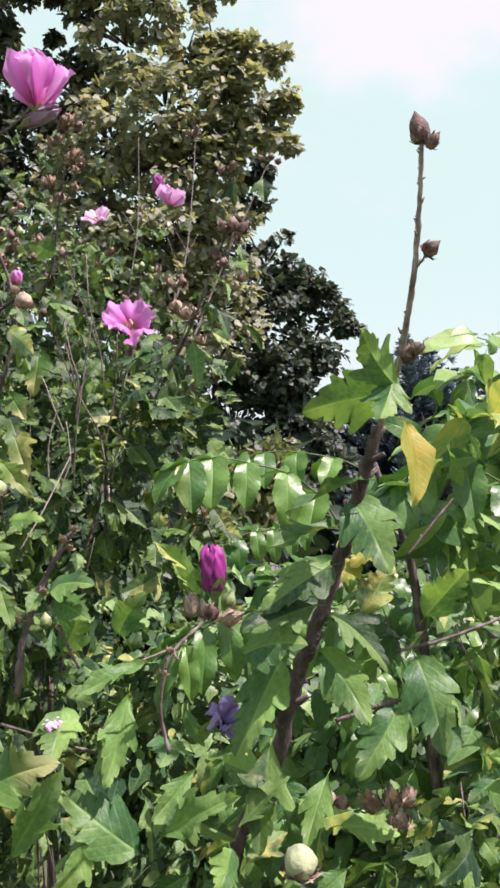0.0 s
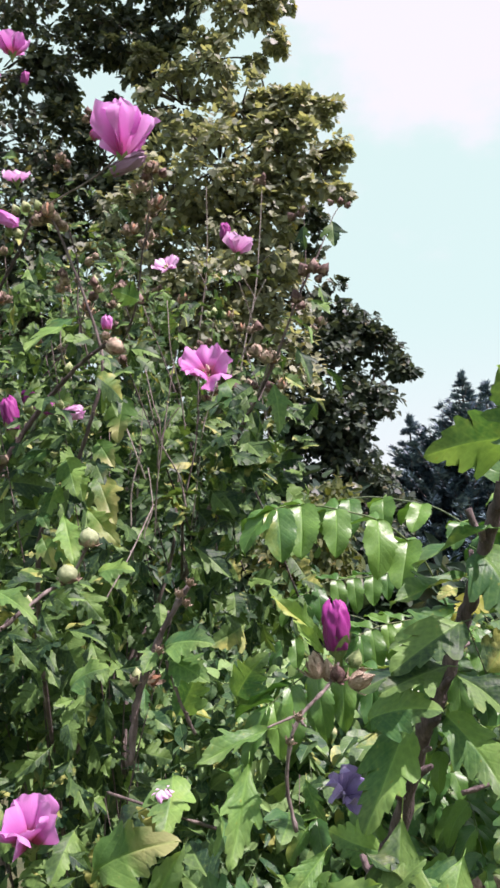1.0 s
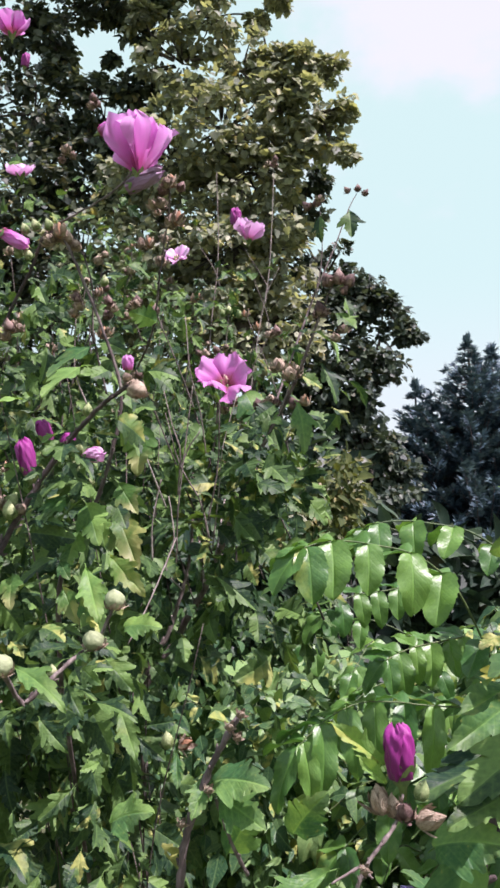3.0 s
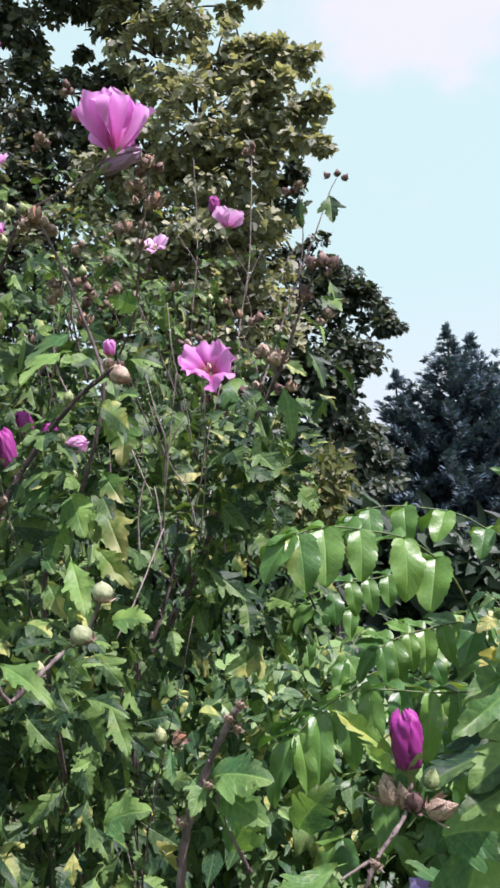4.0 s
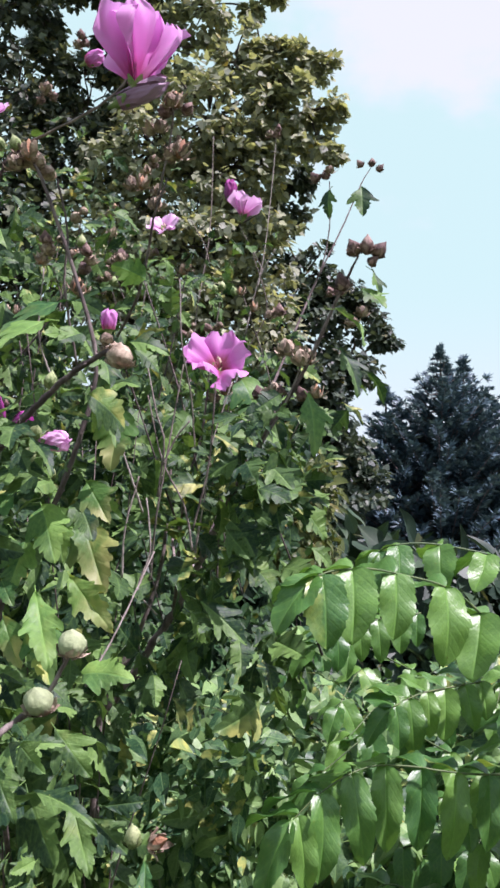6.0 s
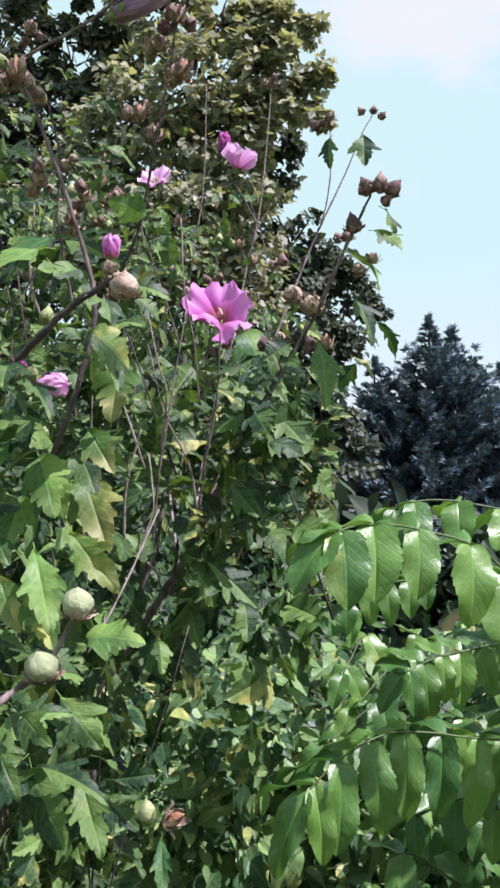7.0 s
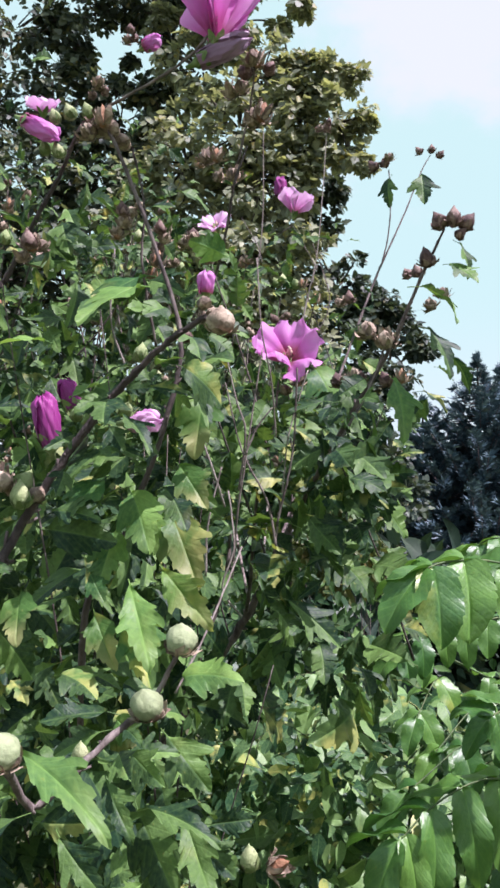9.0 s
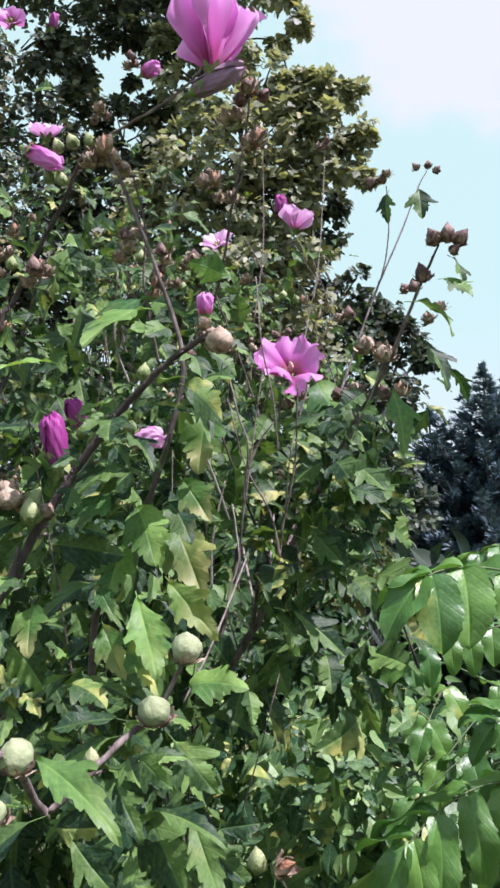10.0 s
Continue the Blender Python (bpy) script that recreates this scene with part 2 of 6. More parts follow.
M_PETAL_SPENT = petal_material("spent_petal", (0.20, 0.09, 0.17), (0.30, 0.16, 0.27), (0.14, 0.03, 0.07), 0.15)
M_PETAL_VIOLET = petal_material("violet_petal", (0.20, 0.13, 0.42), (0.34, 0.25, 0.58), (0.15, 0.08, 0.3), 0.2)
M_STAMEN = rough_material("stamen", (0.62, 0.46, 0.34), (0.75, 0.60, 0.46), (0.85, 0.76, 0.6), 300, 0.7, 0.0005)
M_BARK = rough_material("shrub_bark", (0.044, 0.032, 0.029), (0.098, 0.074, 0.066), (0.23, 0.19, 0.17), 110, 0.85, 0.0015, (1, 1, 0.35))
M_BARK_DARK = rough_material("dark_shrub_bark", (0.045, 0.032, 0.030), (0.115, 0.084, 0.080), (0.230, 0.180, 0.170), 120, 0.8, 0.0025, (1, 1, 0.35))
M_BARK_PALE = rough_material("pale_twig_bark", (0.11, 0.085, 0.075), (0.22, 0.18, 0.16), (0.38, 0.33, 0.30), 110, 0.85, 0.001, (1, 1, 0.3))
M_TRUNK = rough_material("trunk_bark", (0.035, 0.030, 0.026), (0.09, 0.075, 0.06), (0.17, 0.15, 0.12), 4, 0.9, 0.02, (1, 1, 0.3))
M_HUSK = rough_material("dry_husk", (0.10, 0.070, 0.050), (0.28, 0.205, 0.145), (0.50, 0.41, 0.30), 2.2, 0.8, 0.0012, fine_scale=9.0)
M_HUSK_RED = rough_material("reddish_husk", (0.075, 0.040, 0.036), (0.17, 0.100, 0.085), (0.34, 0.24, 0.20), 2.2, 0.8, 0.0012, fine_scale=9.0)
M_HUSK_ORANGE = rough_material("orange_husk", (0.17, 0.070, 0.036), (0.33, 0.165, 0.085), (0.46, 0.30, 0.18), 2.2, 0.8, 0.0012, fine_scale=9.0)
M_CAPSULE = rough_material("green_capsule", (0.215, 0.255, 0.130), (0.290, 0.345, 0.180), (0.360, 0.405, 0.235), 2.2, 0.75, 0.0012, fine_scale=5.0, flecks=0.42)
M_BUD = rough_material("green_bud", (0.20, 0.27, 0.10), (0.30, 0.36, 0.16), (0.42, 0.45, 0.24), 2.2, 0.8, 0.0012, fine_scale=9.0)
M_PAPER = rough_material("papery_calyx", (0.30, 0.20, 0.13), (0.50, 0.38, 0.27), (0.66, 0.54, 0.40), 2.0, 0.7, 0.01, (3, 3, 1), fine_scale=6.0, flecks=0.3)
M_CALYX = rough_material("green_calyx", (0.10, 0.17, 0.045), (0.17, 0.25, 0.07), (0.25, 0.30, 0.11), 90, 0.7, 0.0006)
M_RACHIS = rough_material("leaf_rachis", (0.035, 0.075, 0.022), (0.07, 0.12, 0.035), (0.12, 0.15, 0.05), 90, 0.6, 0.0006)
M_GROUND = rough_material("leafy_soil", (0.020, 0.028, 0.012), (0.045, 0.060, 0.022), (0.085, 0.085, 0.035), 2.5, 0.95, 0.03, fine_scale=30)

# ---- building helpers ----
WORLD_OF = {}


def thing(name, base, label, category, group="", kind=""):
    ob = new(name)
    ob.empty_display_size = 0.05
    ob.matrix_world = Matrix.Translation(base)
    WORLD_OF[ob] = Matrix.Translation(base)
    return tagged(ob, label, category, group, kind)


def under(name, mesh, parent, m=None, label=""):
    """A mesh object under a thing or a part, at the world pose m."""
    ob = new(name, mesh)
    ob.parent = parent
    m = m or Matrix.Identity(4)
    ob.matrix_basis = WORLD_OF[parent].inverted() @ m
    WORLD_OF[ob] = m
    return tagged(ob, label)


def mesh_of(name, verts, faces, mat, uvs=None, smooth=True):
    me = bpy.data.meshes.new(name)
    me.from_pydata([tuple(v) for v in verts], [], faces)
    if uvs is not None:
        layer = me.uv_layers.new(name="UVMap")
        idx = np.empty(len(me.loops), np.int32)
        me.loops.foreach_get("vertex_index", idx)
        layer.data.foreach_set("uv", np.asarray(uvs, np.float32)[idx].ravel())
    me.polygons.foreach_set("use_smooth", [smooth] * len(me.polygons))
    me.materials.append(mat)
    me.update()
    return me


def spline(points, steps=6):
    """A smooth line through the points."""
    p = [Vector(q) for q in points]
    p = [p[0] * 2 - p[1], *p, p[-1] * 2 - p[-2]]
    out = []
    for i in range(1, len(p) - 2):
        for s in range(steps):
            t = s / steps
            a, b, c, d = p[i - 1], p[i], p[i + 1], p[i + 2]
            out.append(0.5 * (2 * b + (c - a) * t + (2 * a - 5 * b + 4 * c - d) * t * t + (3 * b - a - 3 * c + d) * t ** 3))
    out.append(p[-2])
    return out


def tube_data(line, r0, r1, sides=7, knots=0.0, seed=0):
    """Rings along a line: a tapering stem with swollen nodes."""
    rng = random.Random(seed)
    verts, faces = [], []
    n = len(line)
    side = Vector((0.3, 1, 0.2))
    for i, q in enumerate(line):
        way = (line[min(i + 1, n - 1)] - line[max(i - 1, 0)]).normalized()
        a = way.cross(side).normalized()
        b = way.cross(a)
        r = r0 + (r1 - r0) * i / max(1, n - 1)
        r *= 1 + knots * (rng.random() ** 3) * 1.4
        for k in range(sides):
            w = 2 * math.pi * k / sides
            verts.append(q + (a * math.cos(w) + b * math.sin(w)) * r * (1 + knots * 0.35 * rng.uniform(-1, 1)))
    for i in range(n - 1):
        for k in range(sides):
            k2 = (k + 1) % sides
            faces.append((i * sides + k, i * sides + k2, (i + 1) * sides + k2, (i + 1) * sides + k))
    faces.append(tuple(range(sides))[::-1])
    faces.append(tuple((n - 1) * sides + k for k in range(sides)))
    return verts, faces


def any_way(rng):
    while True:
        v = Vector((rng.uniform(-1, 1), rng.uniform(-1, 1), rng.uniform(-1, 1)))
        if 0.05 < v.length < 1:
            return v.normalized()


SLIM = {"stem": 0.68, "twig": 0.78, "stalk": 0.88}


def stem(parent, points, r0, r1, mat, name="stem", knots=0.2, steps=9, sides=7, seed=0):
    """A stem with swollen nodes and the short spurs and scars left by old leaves."""
    slim = SLIM.get(name, 1.0)
    rng = random.Random(len(bpy.data.objects))
    line = spline(points, steps)
    wob = 0.0 if name == "trunk" else min(r0, r1) * 0.22
    line = [q + Vector((rng.uniform(-wob, wob), rng.uniform(-wob, wob), rng.uniform(-wob, wob))) for q in line]
    v, f = tube_data(line, r0 * slim, r1 * slim, sides, knots, seed or len(bpy.data.objects))
    n = len(line)
    for k in range(1, n - 1):
        if name == "trunk" or rng.random() > 0.55:
            continue
        r = (r0 + (r1 - r0) * k / n) * slim
        out = any_way(rng)
        way = (line[k + 1] - line[k]).normalized()
        q = line[k].lerp(line[k + 1], rng.random())
        ln = max(0.0016, r * rng.uniform(1.2, 2.6))
        sv, sf = tube_data([q, q + (out + way * 0.6) * ln * 0.6, q + (out + way * 0.9) * ln], r * 0.55, r * 0.30, 5, 0.3, k)
        f += [tuple(i + len(v) for i in p) for p in sf]
        v += sv
    return under(name, mesh_of(name, v, f, mat), parent)


def joined(name, pieces, mat, parent, label="", kind="stuff"):
    """Many small pieces (verts, faces) as one mesh."""
    verts, faces = [], []
    for v, f in pieces:
        o = len(verts)
        verts += v
        faces += [tuple(i + o for i in q) for q in f]
    ob = under(name, mesh_of(name, verts, faces, mat), parent, None, label)
    return tagged(ob, kind=kind)


def scatter(name, shapes, poses, mat, parent, label=""):
    """Thousands of leaves in one mesh. shapes: (verts, faces, uvs); poses: (shape's number, 4 x 4 matrix)."""
    co, uv, loops, sizes = [], [], [], []
    base = 0
    for k, m in poses:
        v, f, u = shapes[k]
        a = np.array(m)
        co.append(v @ a[:3, :3].T + a[:3, 3])
        uv.append(u[f].reshape(-1, 2))
        loops.append(f.ravel() + base)
        sizes.append(len(f))
        base += len(v)
    co, uv, loops = np.concatenate(co), np.concatenate(uv), np.concatenate(loops)
    count = sum(sizes)
    me = bpy.data.meshes.new(name)
    me.vertices.add(len(co))
    me.vertices.foreach_set("co", co.astype(np.float32).ravel())
    me.loops.add(len(loops))
    me.loops.foreach_set("vertex_index", loops.astype(np.int32))
    me.polygons.add(count)
    me.polygons.foreach_set("loop_start", np.arange(0, count * 3, 3, dtype=np.int32))
    me.polygons.foreach_set("use_smooth", np.ones(count, bool))
    me.uv_layers.new(name="UVMap").data.foreach_set("uv", uv.astype(np.float32).ravel())
    me.materials.append(mat)
    me.update()
    me.validate()
    return tagged(under(name, me, parent, None, label), kind="stuff")


def blade(outline, length=1.0, bend=0.25, fold=0.18, wave=0.04, rows=2, stalk=0.0, seed=0):
    """A leaf along +x with its upper face to +z, from the half outline (along, out): verts, triangles, uvs."""
    rng = random.Random(seed)
    verts, uvs, faces = [], [], []
    n = len(outline)
    ph = rng.uniform(0, 6.28)
    twist, hook = rng.uniform(-0.35, 0.35), rng.uniform(-0.10, 0.10)
    for sgn in (1, -1):
        for i, (u, w) in enumerate(outline):
            w = w * (1 + rng.uniform(-0.06, 0.06))
            mid = i / (n - 1)
            for j in range(rows + 1):
                t = j / rows
                x = u * t + mid * (1 - t)
                y = w * t * sgn
                z = fold * abs(y) - bend * x * x + wave * t * math.sin(x * 11 + ph + sgn) + 0.25 * bend * x + twist * x * y - 0.45 * y * y
                verts.append((x * length, (y + hook * x * x) * length, z * length))
                uvs.append((x, 0.5 + y))
    half = n * (rows + 1)
    for s in range(2):
        for i in range(n - 1):
            for j in range(rows):
                a = s * half + i * (rows + 1) + j
                b, c, d = a + 1, a + rows + 2, a + rows + 1
                if s == 0:
                    faces += [(a, d, c), (a, c, b)]
                else:
                    faces += [(a, c, d), (a, b, c)]
    if stalk:
        o = len(verts)
        for x, z in ((-stalk, -0.45 * stalk), (0.03, 0.002)):
            for k in range(3):
                w = 2.094 * k
                verts.append((x * length, 0.010 * math.cos(w) * length, (z + 0.010 * math.sin(w)) * length))
                uvs.append((max(0, x), 0.5))
        for k in range(3):
            k2 = (k + 1) % 3
            faces += [(o + k, o + k2, o + 3 + k2), (o + k, o + 3 + k2, o + 3 + k)]
    return np.array(verts, float), np.array(faces, np.int32), np.array(uvs, float)


def fan(outline, bend=0.25, fold=0.18, seed=0):
    """A small leaf along +x: two half blades fanned out from the middle of the rib."""
    rng = random.Random(seed)
    verts, uvs, faces = [(0.5, 0.0, 0.0)], [(0.5, 0.5)], []
    for sgn in (1, -1):
        o = len(verts)
        for u, w in outline:
            w = w * sgn * (1 + rng.uniform(-0.12, 0.12))
            verts.append((u, w, fold * abs(w) - bend * (u - 0.5) * abs(u - 0.5)))
            uvs.append((u, 0.5 + w))
        for k in range(len(outline) - 1):
            faces.append((0, o + k + 1, o + k) if sgn > 0 else (0, o + k, o + k + 1))
    return np.array(verts, float), np.array(faces, np.int32), np.array(uvs, float)


LOBED = [(0, 0.012), (0.05, 0.04), (0.15, 0.11), (0.27, 0.20), (0.36, 0.285), (0.40, 0.28), (0.39, 0.25), (0.47, 0.29), (0.54, 0.36), (0.60, 0.365), (0.62, 0.33), (0.565, 0.245),
         (0.575, 0.20), (0.65, 0.19), (0.71, 0.225), (0.755, 0.215), (0.75, 0.165), (0.83, 0.16), (0.875, 0.14), (0.87, 0.10), (0.94, 0.085), (0.985, 0.04), (1.0, 0.0)]
LOBED_SLIM = [(u, w * 0.76) for u, w in LOBED]
LOBED_WIDE = [(0, 0.012), (0.03, 0.08), (0.10, 0.19), (0.19, 0.265), (0.24, 0.28), (0.255, 0.265), (0.34, 0.335), (0.42, 0.37), (0.49, 0.37), (0.515, 0.335), (0.475, 0.255),
              (0.55, 0.245), (0.63, 0.285), (0.68, 0.27), (0.66, 0.205), (0.74, 0.20), (0.81, 0.195), (0.80, 0.14), (0.89, 0.135), (0.95, 0.085), (0.985, 0.045), (1.0, 0.0)]
DEEP = [(0, 0.012), (0.06, 0.045), (0.18, 0.12), (0.30, 0.20), (0.38, 0.265), (0.40, 0.25), (0.50, 0.335), (0.58, 0.375), (0.625, 0.36), (0.615, 0.29), (0.535, 0.165),
        (0.60, 0.15), (0.67, 0.19), (0.715, 0.185), (0.71, 0.145), (0.79, 0.15), (0.84, 0.13), (0.835, 0.10), (0.91, 0.09), (0.96, 0.065), (0.99, 0.03), (1.0, 0.0)]
DEEP_SLIM = [(u, w * 0.78) for u, w in DEEP]
ELLIPSE = [(0, 0.012), (0.06, 0.07), (0.16, 0.14), (0.30, 0.20), (0.45, 0.225), (0.60, 0.215), (0.74, 0.175), (0.86, 0.11), (0.95, 0.05), (1.0, 0.0)]
VINE = [(0, 0.01), (0.06, 0.17), (0.20, 0.29), (0.40, 0.32), (0.60, 0.27), (0.80, 0.16), (0.93, 0.06), (1.0, 0.0)]
OVATE = [(0, 0.01), (0.03, 0.15), (0.09, 0.235), (0.20, 0.295), (0.215, 0.28), (0.33, 0.32), (0.345, 0.30), (0.46, 0.33), (0.475, 0.31), (0.58, 0.32), (0.595, 0.295), (0.69, 0.285),
         (0.705, 0.26), (0.79, 0.245), (0.80, 0.22), (0.87, 0.19), (0.925, 0.135), (0.97, 0.07), (1.0, 0.0)]
ROUND = [(0, 0.0), (0.10, 0.16), (0.30, 0.27), (0.52, 0.25), (0.78, 0.13), (1.0, 0.0)]
STAR = [(0, 0.02), (0.05, 0.30), (0.42, 0.50), (0.52, 0.32), (0.76, 0.26), (1.0, 0.0)]

LEAF_SHAPES = [blade(o, 1, b, f, w, 2, 0.20, s) for s, (o, b, f, w) in enumerate((
    (DEEP, 0.18, 0.25, 0.035), (DEEP_SLIM, 0.42, 0.30, 0.04), (LOBED_WIDE, 0.28, 0.12, 0.05), (DEEP, 0.60, 0.35, 0.05), (LOBED_SLIM, 0.10, 0.45, 0.05), (DEEP, 0.45, 0.15, 0.06)))]
NEAR_SHAPES = [blade(o, 1, b, f, w, 2, 0.14, s) for s, (o, b, f, w) in enumerate((
    (LOBED, 0.18, 0.25, 0.035), (LOBED_SLIM, 0.42, 0.30, 0.04), (LOBED_WIDE, 0.28, 0.12, 0.05), (DEEP, 0.60, 0.35, 0.05), (LOBED_SLIM, 0.10, 0.45, 0.05), (LOBED, 0.5, 0.30, 0.06)))]
STAR_SMALL = [fan(STAR, b, f, s) for s, (b, f) in enumerate(((0.3, 0.2), (0.6, 0.3), (0.1, 0.0)))]
ROUND_LEAVES = [fan(ROUND, b, f, s) for s, (b, f) in enumerate(((0.5, 0.35), (0.9, 0.2), (0.25, 0.5)))]
MASS_LEAVES = [blade(o, 1, b, f, w, 1, 0.20, s) for s, (o, b, f, w) in enumerate((
    (DEEP, 0.18, 0.25, 0.035), (DEEP_SLIM, 0.42, 0.30, 0.04), (LOBED_WIDE, 0.28, 0.12, 0.05), (LOBED, 0.60, 0.35, 0.05), (LOBED_WIDE, 0.10, 0.45, 0.05), (LOBED, 0.45, 0.15, 0.06)))]
VINE_LEAVES = [blade(VINE, 1, b, f, w, 1, 0.12, s) for s, (b, f, w) in enumerate(((0.35, 0.30, 0.05), (0.75, 0.15, 0.06), (0.20, 0.50, 0.03)))]
YELLOW_SHAPES = [blade(o, 1, b, f, w, 2, 0.14, s) for s, (o, b, f, w) in enumerate((
    (LOBED, 0.30, 0.35, 0.05), (LOBED_SLIM, 0.45, 0.45, 0.06), (LOBED_WIDE, 0.30, 0.25, 0.06), (ELLIPSE, 0.25, 0.60, 0.04), (ELLIPSE, 0.50, 0.35, 0.05), (LOBED_SLIM, 0.55, 0.25, 0.06)))]
LEAFLETS = [blade(OVATE, 1, b, f, 0.045, 3, 0.04, s) for s, (b, f) in enumerate(((0.45, 0.30), (0.60, 0.20), (0.30, 0.40)))]


def leaf_meshes(name, shapes, mat):
    return [mesh_of(name, v, [tuple(int(i) for i in q) for q in f], mat, u) for v, f, u in shapes]


MESH_LEAF = leaf_meshes("leaf", LEAF_SHAPES, M_LEAF)
MESH_NEAR = leaf_meshes("leaf", NEAR_SHAPES, M_LEAF_NEAR)
MESH_YELLOW = leaf_meshes("yellow_leaf", YELLOW_SHAPES, M_LEAF_YELLOW)
MESH_BRIGHT = leaf_meshes("yellow_leaf", YELLOW_SHAPES, M_LEAF_BRIGHT)
MESH_LEAFLET = leaf_meshes("leaflet", LEAFLETS, M_PINNATE)


def leaf_pose(base, tip, up, width=1.0):
    """The pose that lays a unit leaf from base to tip, its face towards up."""
    base, x = Vector(base), Vector(tip) - Vector(base)
    length = x.length
    x.normalize()
    z = Vector(up) - x * x.dot(Vector(up))
    if z.length < 1e-3:
        z = x.orthogonal()
    z.normalize()
    y = z.cross(x)
    m = Matrix((x * length, y * length * width, z * length)).transposed().to_4x4()
    m.translation = base
    return m


def leaf(parent, base, tip, up=(0, -0.7, 0.7), shape=0, width=1.0, kind="leaf", label=""):
    meshes = {"leaf": MESH_LEAF, "near": MESH_NEAR, "yellow": MESH_YELLOW, "bright": MESH_BRIGHT}[kind]
    return under("leaf", meshes[shape % 6], parent, leaf_pose(base, tip, up, width), label)


def petal_data(length, width, openness, curl, ruffle, seed, nu=14, nv=13, crumple=0.0):
    """One petal in its own frame: it rises along +z from the flower's base and leans out to +x."""
    rng = random.Random(seed)
    ph, ph2, ph3 = rng.uniform(0, 6.28), rng.uniform(0, 6.28), rng.uniform(0, 6.28)
    crease, twist, notch = rng.uniform(-0.3, 0.6), rng.uniform(-0.35, 0.35), rng.uniform(0.0, 0.07)
    verts, uvs, faces = [], [], []
    x = z = 0.0
    ang = openness
    for i in range(nu):
        u = i / (nu - 1)
        w = width * (0.14 + 0.90 * math.sin(min(1.0, u * 0.95) * math.pi * 0.62) ** 1.5) * (1 - 0.30 * max(0.0, (u - 0.75) / 0.25) ** 2)
        for j in range(nv):
            v = j / (nv - 1) * 2 - 1
            edge = abs(v) ** 2
            r = ruffle * length * u * (u * math.sin(v * 4.6 + ph) * 0.9 + 0.6 * edge * math.sin(v * 8 + u * 6 + ph2) + 0.45 * u * u * math.sin(v * 13 + ph3))
            r += crumple * length * math.sin(v * 13 + u * 9 + ph) + crease * 0.10 * w * (1 - abs(v)) * u
            top = -0.10 * length * (v ** 4) * u * u + 0.035 * length * math.sin(v * 7 + ph2) * u * u - notch * length * math.exp(-40 * v * v) * u ** 6
            a = v * w * 0.5
            cup = -0.34 * w * v * v * (1 - 0.7 * u) + twist * v * w * 0.25 * u
            nx, nz = math.cos(ang), -math.sin(ang)
            verts.append((x + nx * (r - cup) + math.sin(ang) * top, a, z + nz * (r - cup) + math.cos(ang) * top))
            uvs.append((u, v * 0.5 + 0.5))
        step = length / (nu - 1)
        x, z = x + math.sin(ang) * step, z + math.cos(ang) * step
        ang += curl / (nu - 1) * (0.4 + 1.2 * u)
    for i in range(nu - 1):
        for j in range(nv - 1):
            a = i * nv + j
            faces.append((a, a + 1, a + nv + 1, a + nv))
    return verts, faces, uvs


def lathe(profile, sides=10, ridges=0, depth=0.0, twist=0.0):
    """A body turned round z from (radius, height) pairs, with lengthwise ridges."""
    verts, faces = [], []
    n = len(profile)
    for i, (r, z) in enumerate(profile):
        for k in range(sides):
            w = 2 * math.pi * k / sides + twist * z
            q = r * (1 + depth * math.cos(ridges * w)) if ridges else r
            verts.append((q * math.cos(w), q * math.sin(w), z))
    for i in range(n - 1):
        for k in range(sides):
            k2 = (k + 1) % sides
            faces.append((i * sides + k, i * sides + k2, (i + 1) * sides + k2, (i + 1) * sides + k))
    faces.append(tuple(range(sides))[::-1])
    faces.append(tuple((n - 1) * sides + k for k in range(sides)))
    return verts, faces


def calyx_data(count, length, width, open_angle, r, curl=0.5, seed=0):
    """A ring of pointed sepals round the foot of a bud or pod."""
    rng = random.Random(seed)
    verts, faces = [], []
    for k in range(count):
        w = 2 * math.pi * (k + rng.uniform(-0.15, 0.15)) / count
        ca, sa = math.cos(w), math.sin(w)
        o = len(verts)
        ang, x, z = open_angle * rng.uniform(0.7, 1.3), r * 0.5, 0.0
        ln = length * rng.uniform(0.8, 1.15)
        for i in range(4):
            hw = width * (0.75, 1.0, 0.80, 0.22)[i] * 0.5
            for s in (-1, 0, 1):
                px, py = x - 0.25 * hw * abs(s), hw * s
                verts.append((px * ca - py * sa, px * sa + py * ca, z))
            x, z = x + math.sin(ang) * ln / 3, z + math.cos(ang) * ln / 3
            ang -= curl * rng.uniform(0.5, 1.3) / 3
        for i in range(3):
            for j in range(2):
                a = o + i * 3 + j
                faces.append((a, a + 1, a + 4, a + 3))
    return verts, faces


def aim(base, way, spin=0.0, size=1.0):
    """The pose that stands +z along way."""
    q = Vector(way).to_track_quat("Z", "Y").to_matrix().to_4x4()
    return Matrix.Translation(base) @ q @ Matrix.Rotation(spin, 4, "Z") @ Matrix.Diagonal((size, size, size, 1))


CALYX_V, CALYX_F = calyx_data(5, 0.017, 0.012, 0.55, 0.006, 0.3, 3)
FOOT_V, FOOT_F = lathe([(0.002, -0.010), (0.003, -0.002), (0.006, 0.001), (0.0065, 0.006)], 8)
MESH_FLOWER_FOOT = mesh_of("flower", FOOT_V + CALYX_V, FOOT_F + [tuple(i + len(FOOT_V) for i in q) for q in CALYX_F], M_CALYX)
COLUMN = lathe([(0.0020, 0.0), (0.0022, 0.012), (0.0034, 0.020), (0.0044, 0.026), (0.0036, 0.032), (0.0015, 0.037)], 8, 4, 0.35, 300.0)
MESH_STAMEN = mesh_of("stamen", *COLUMN, M_STAMEN)


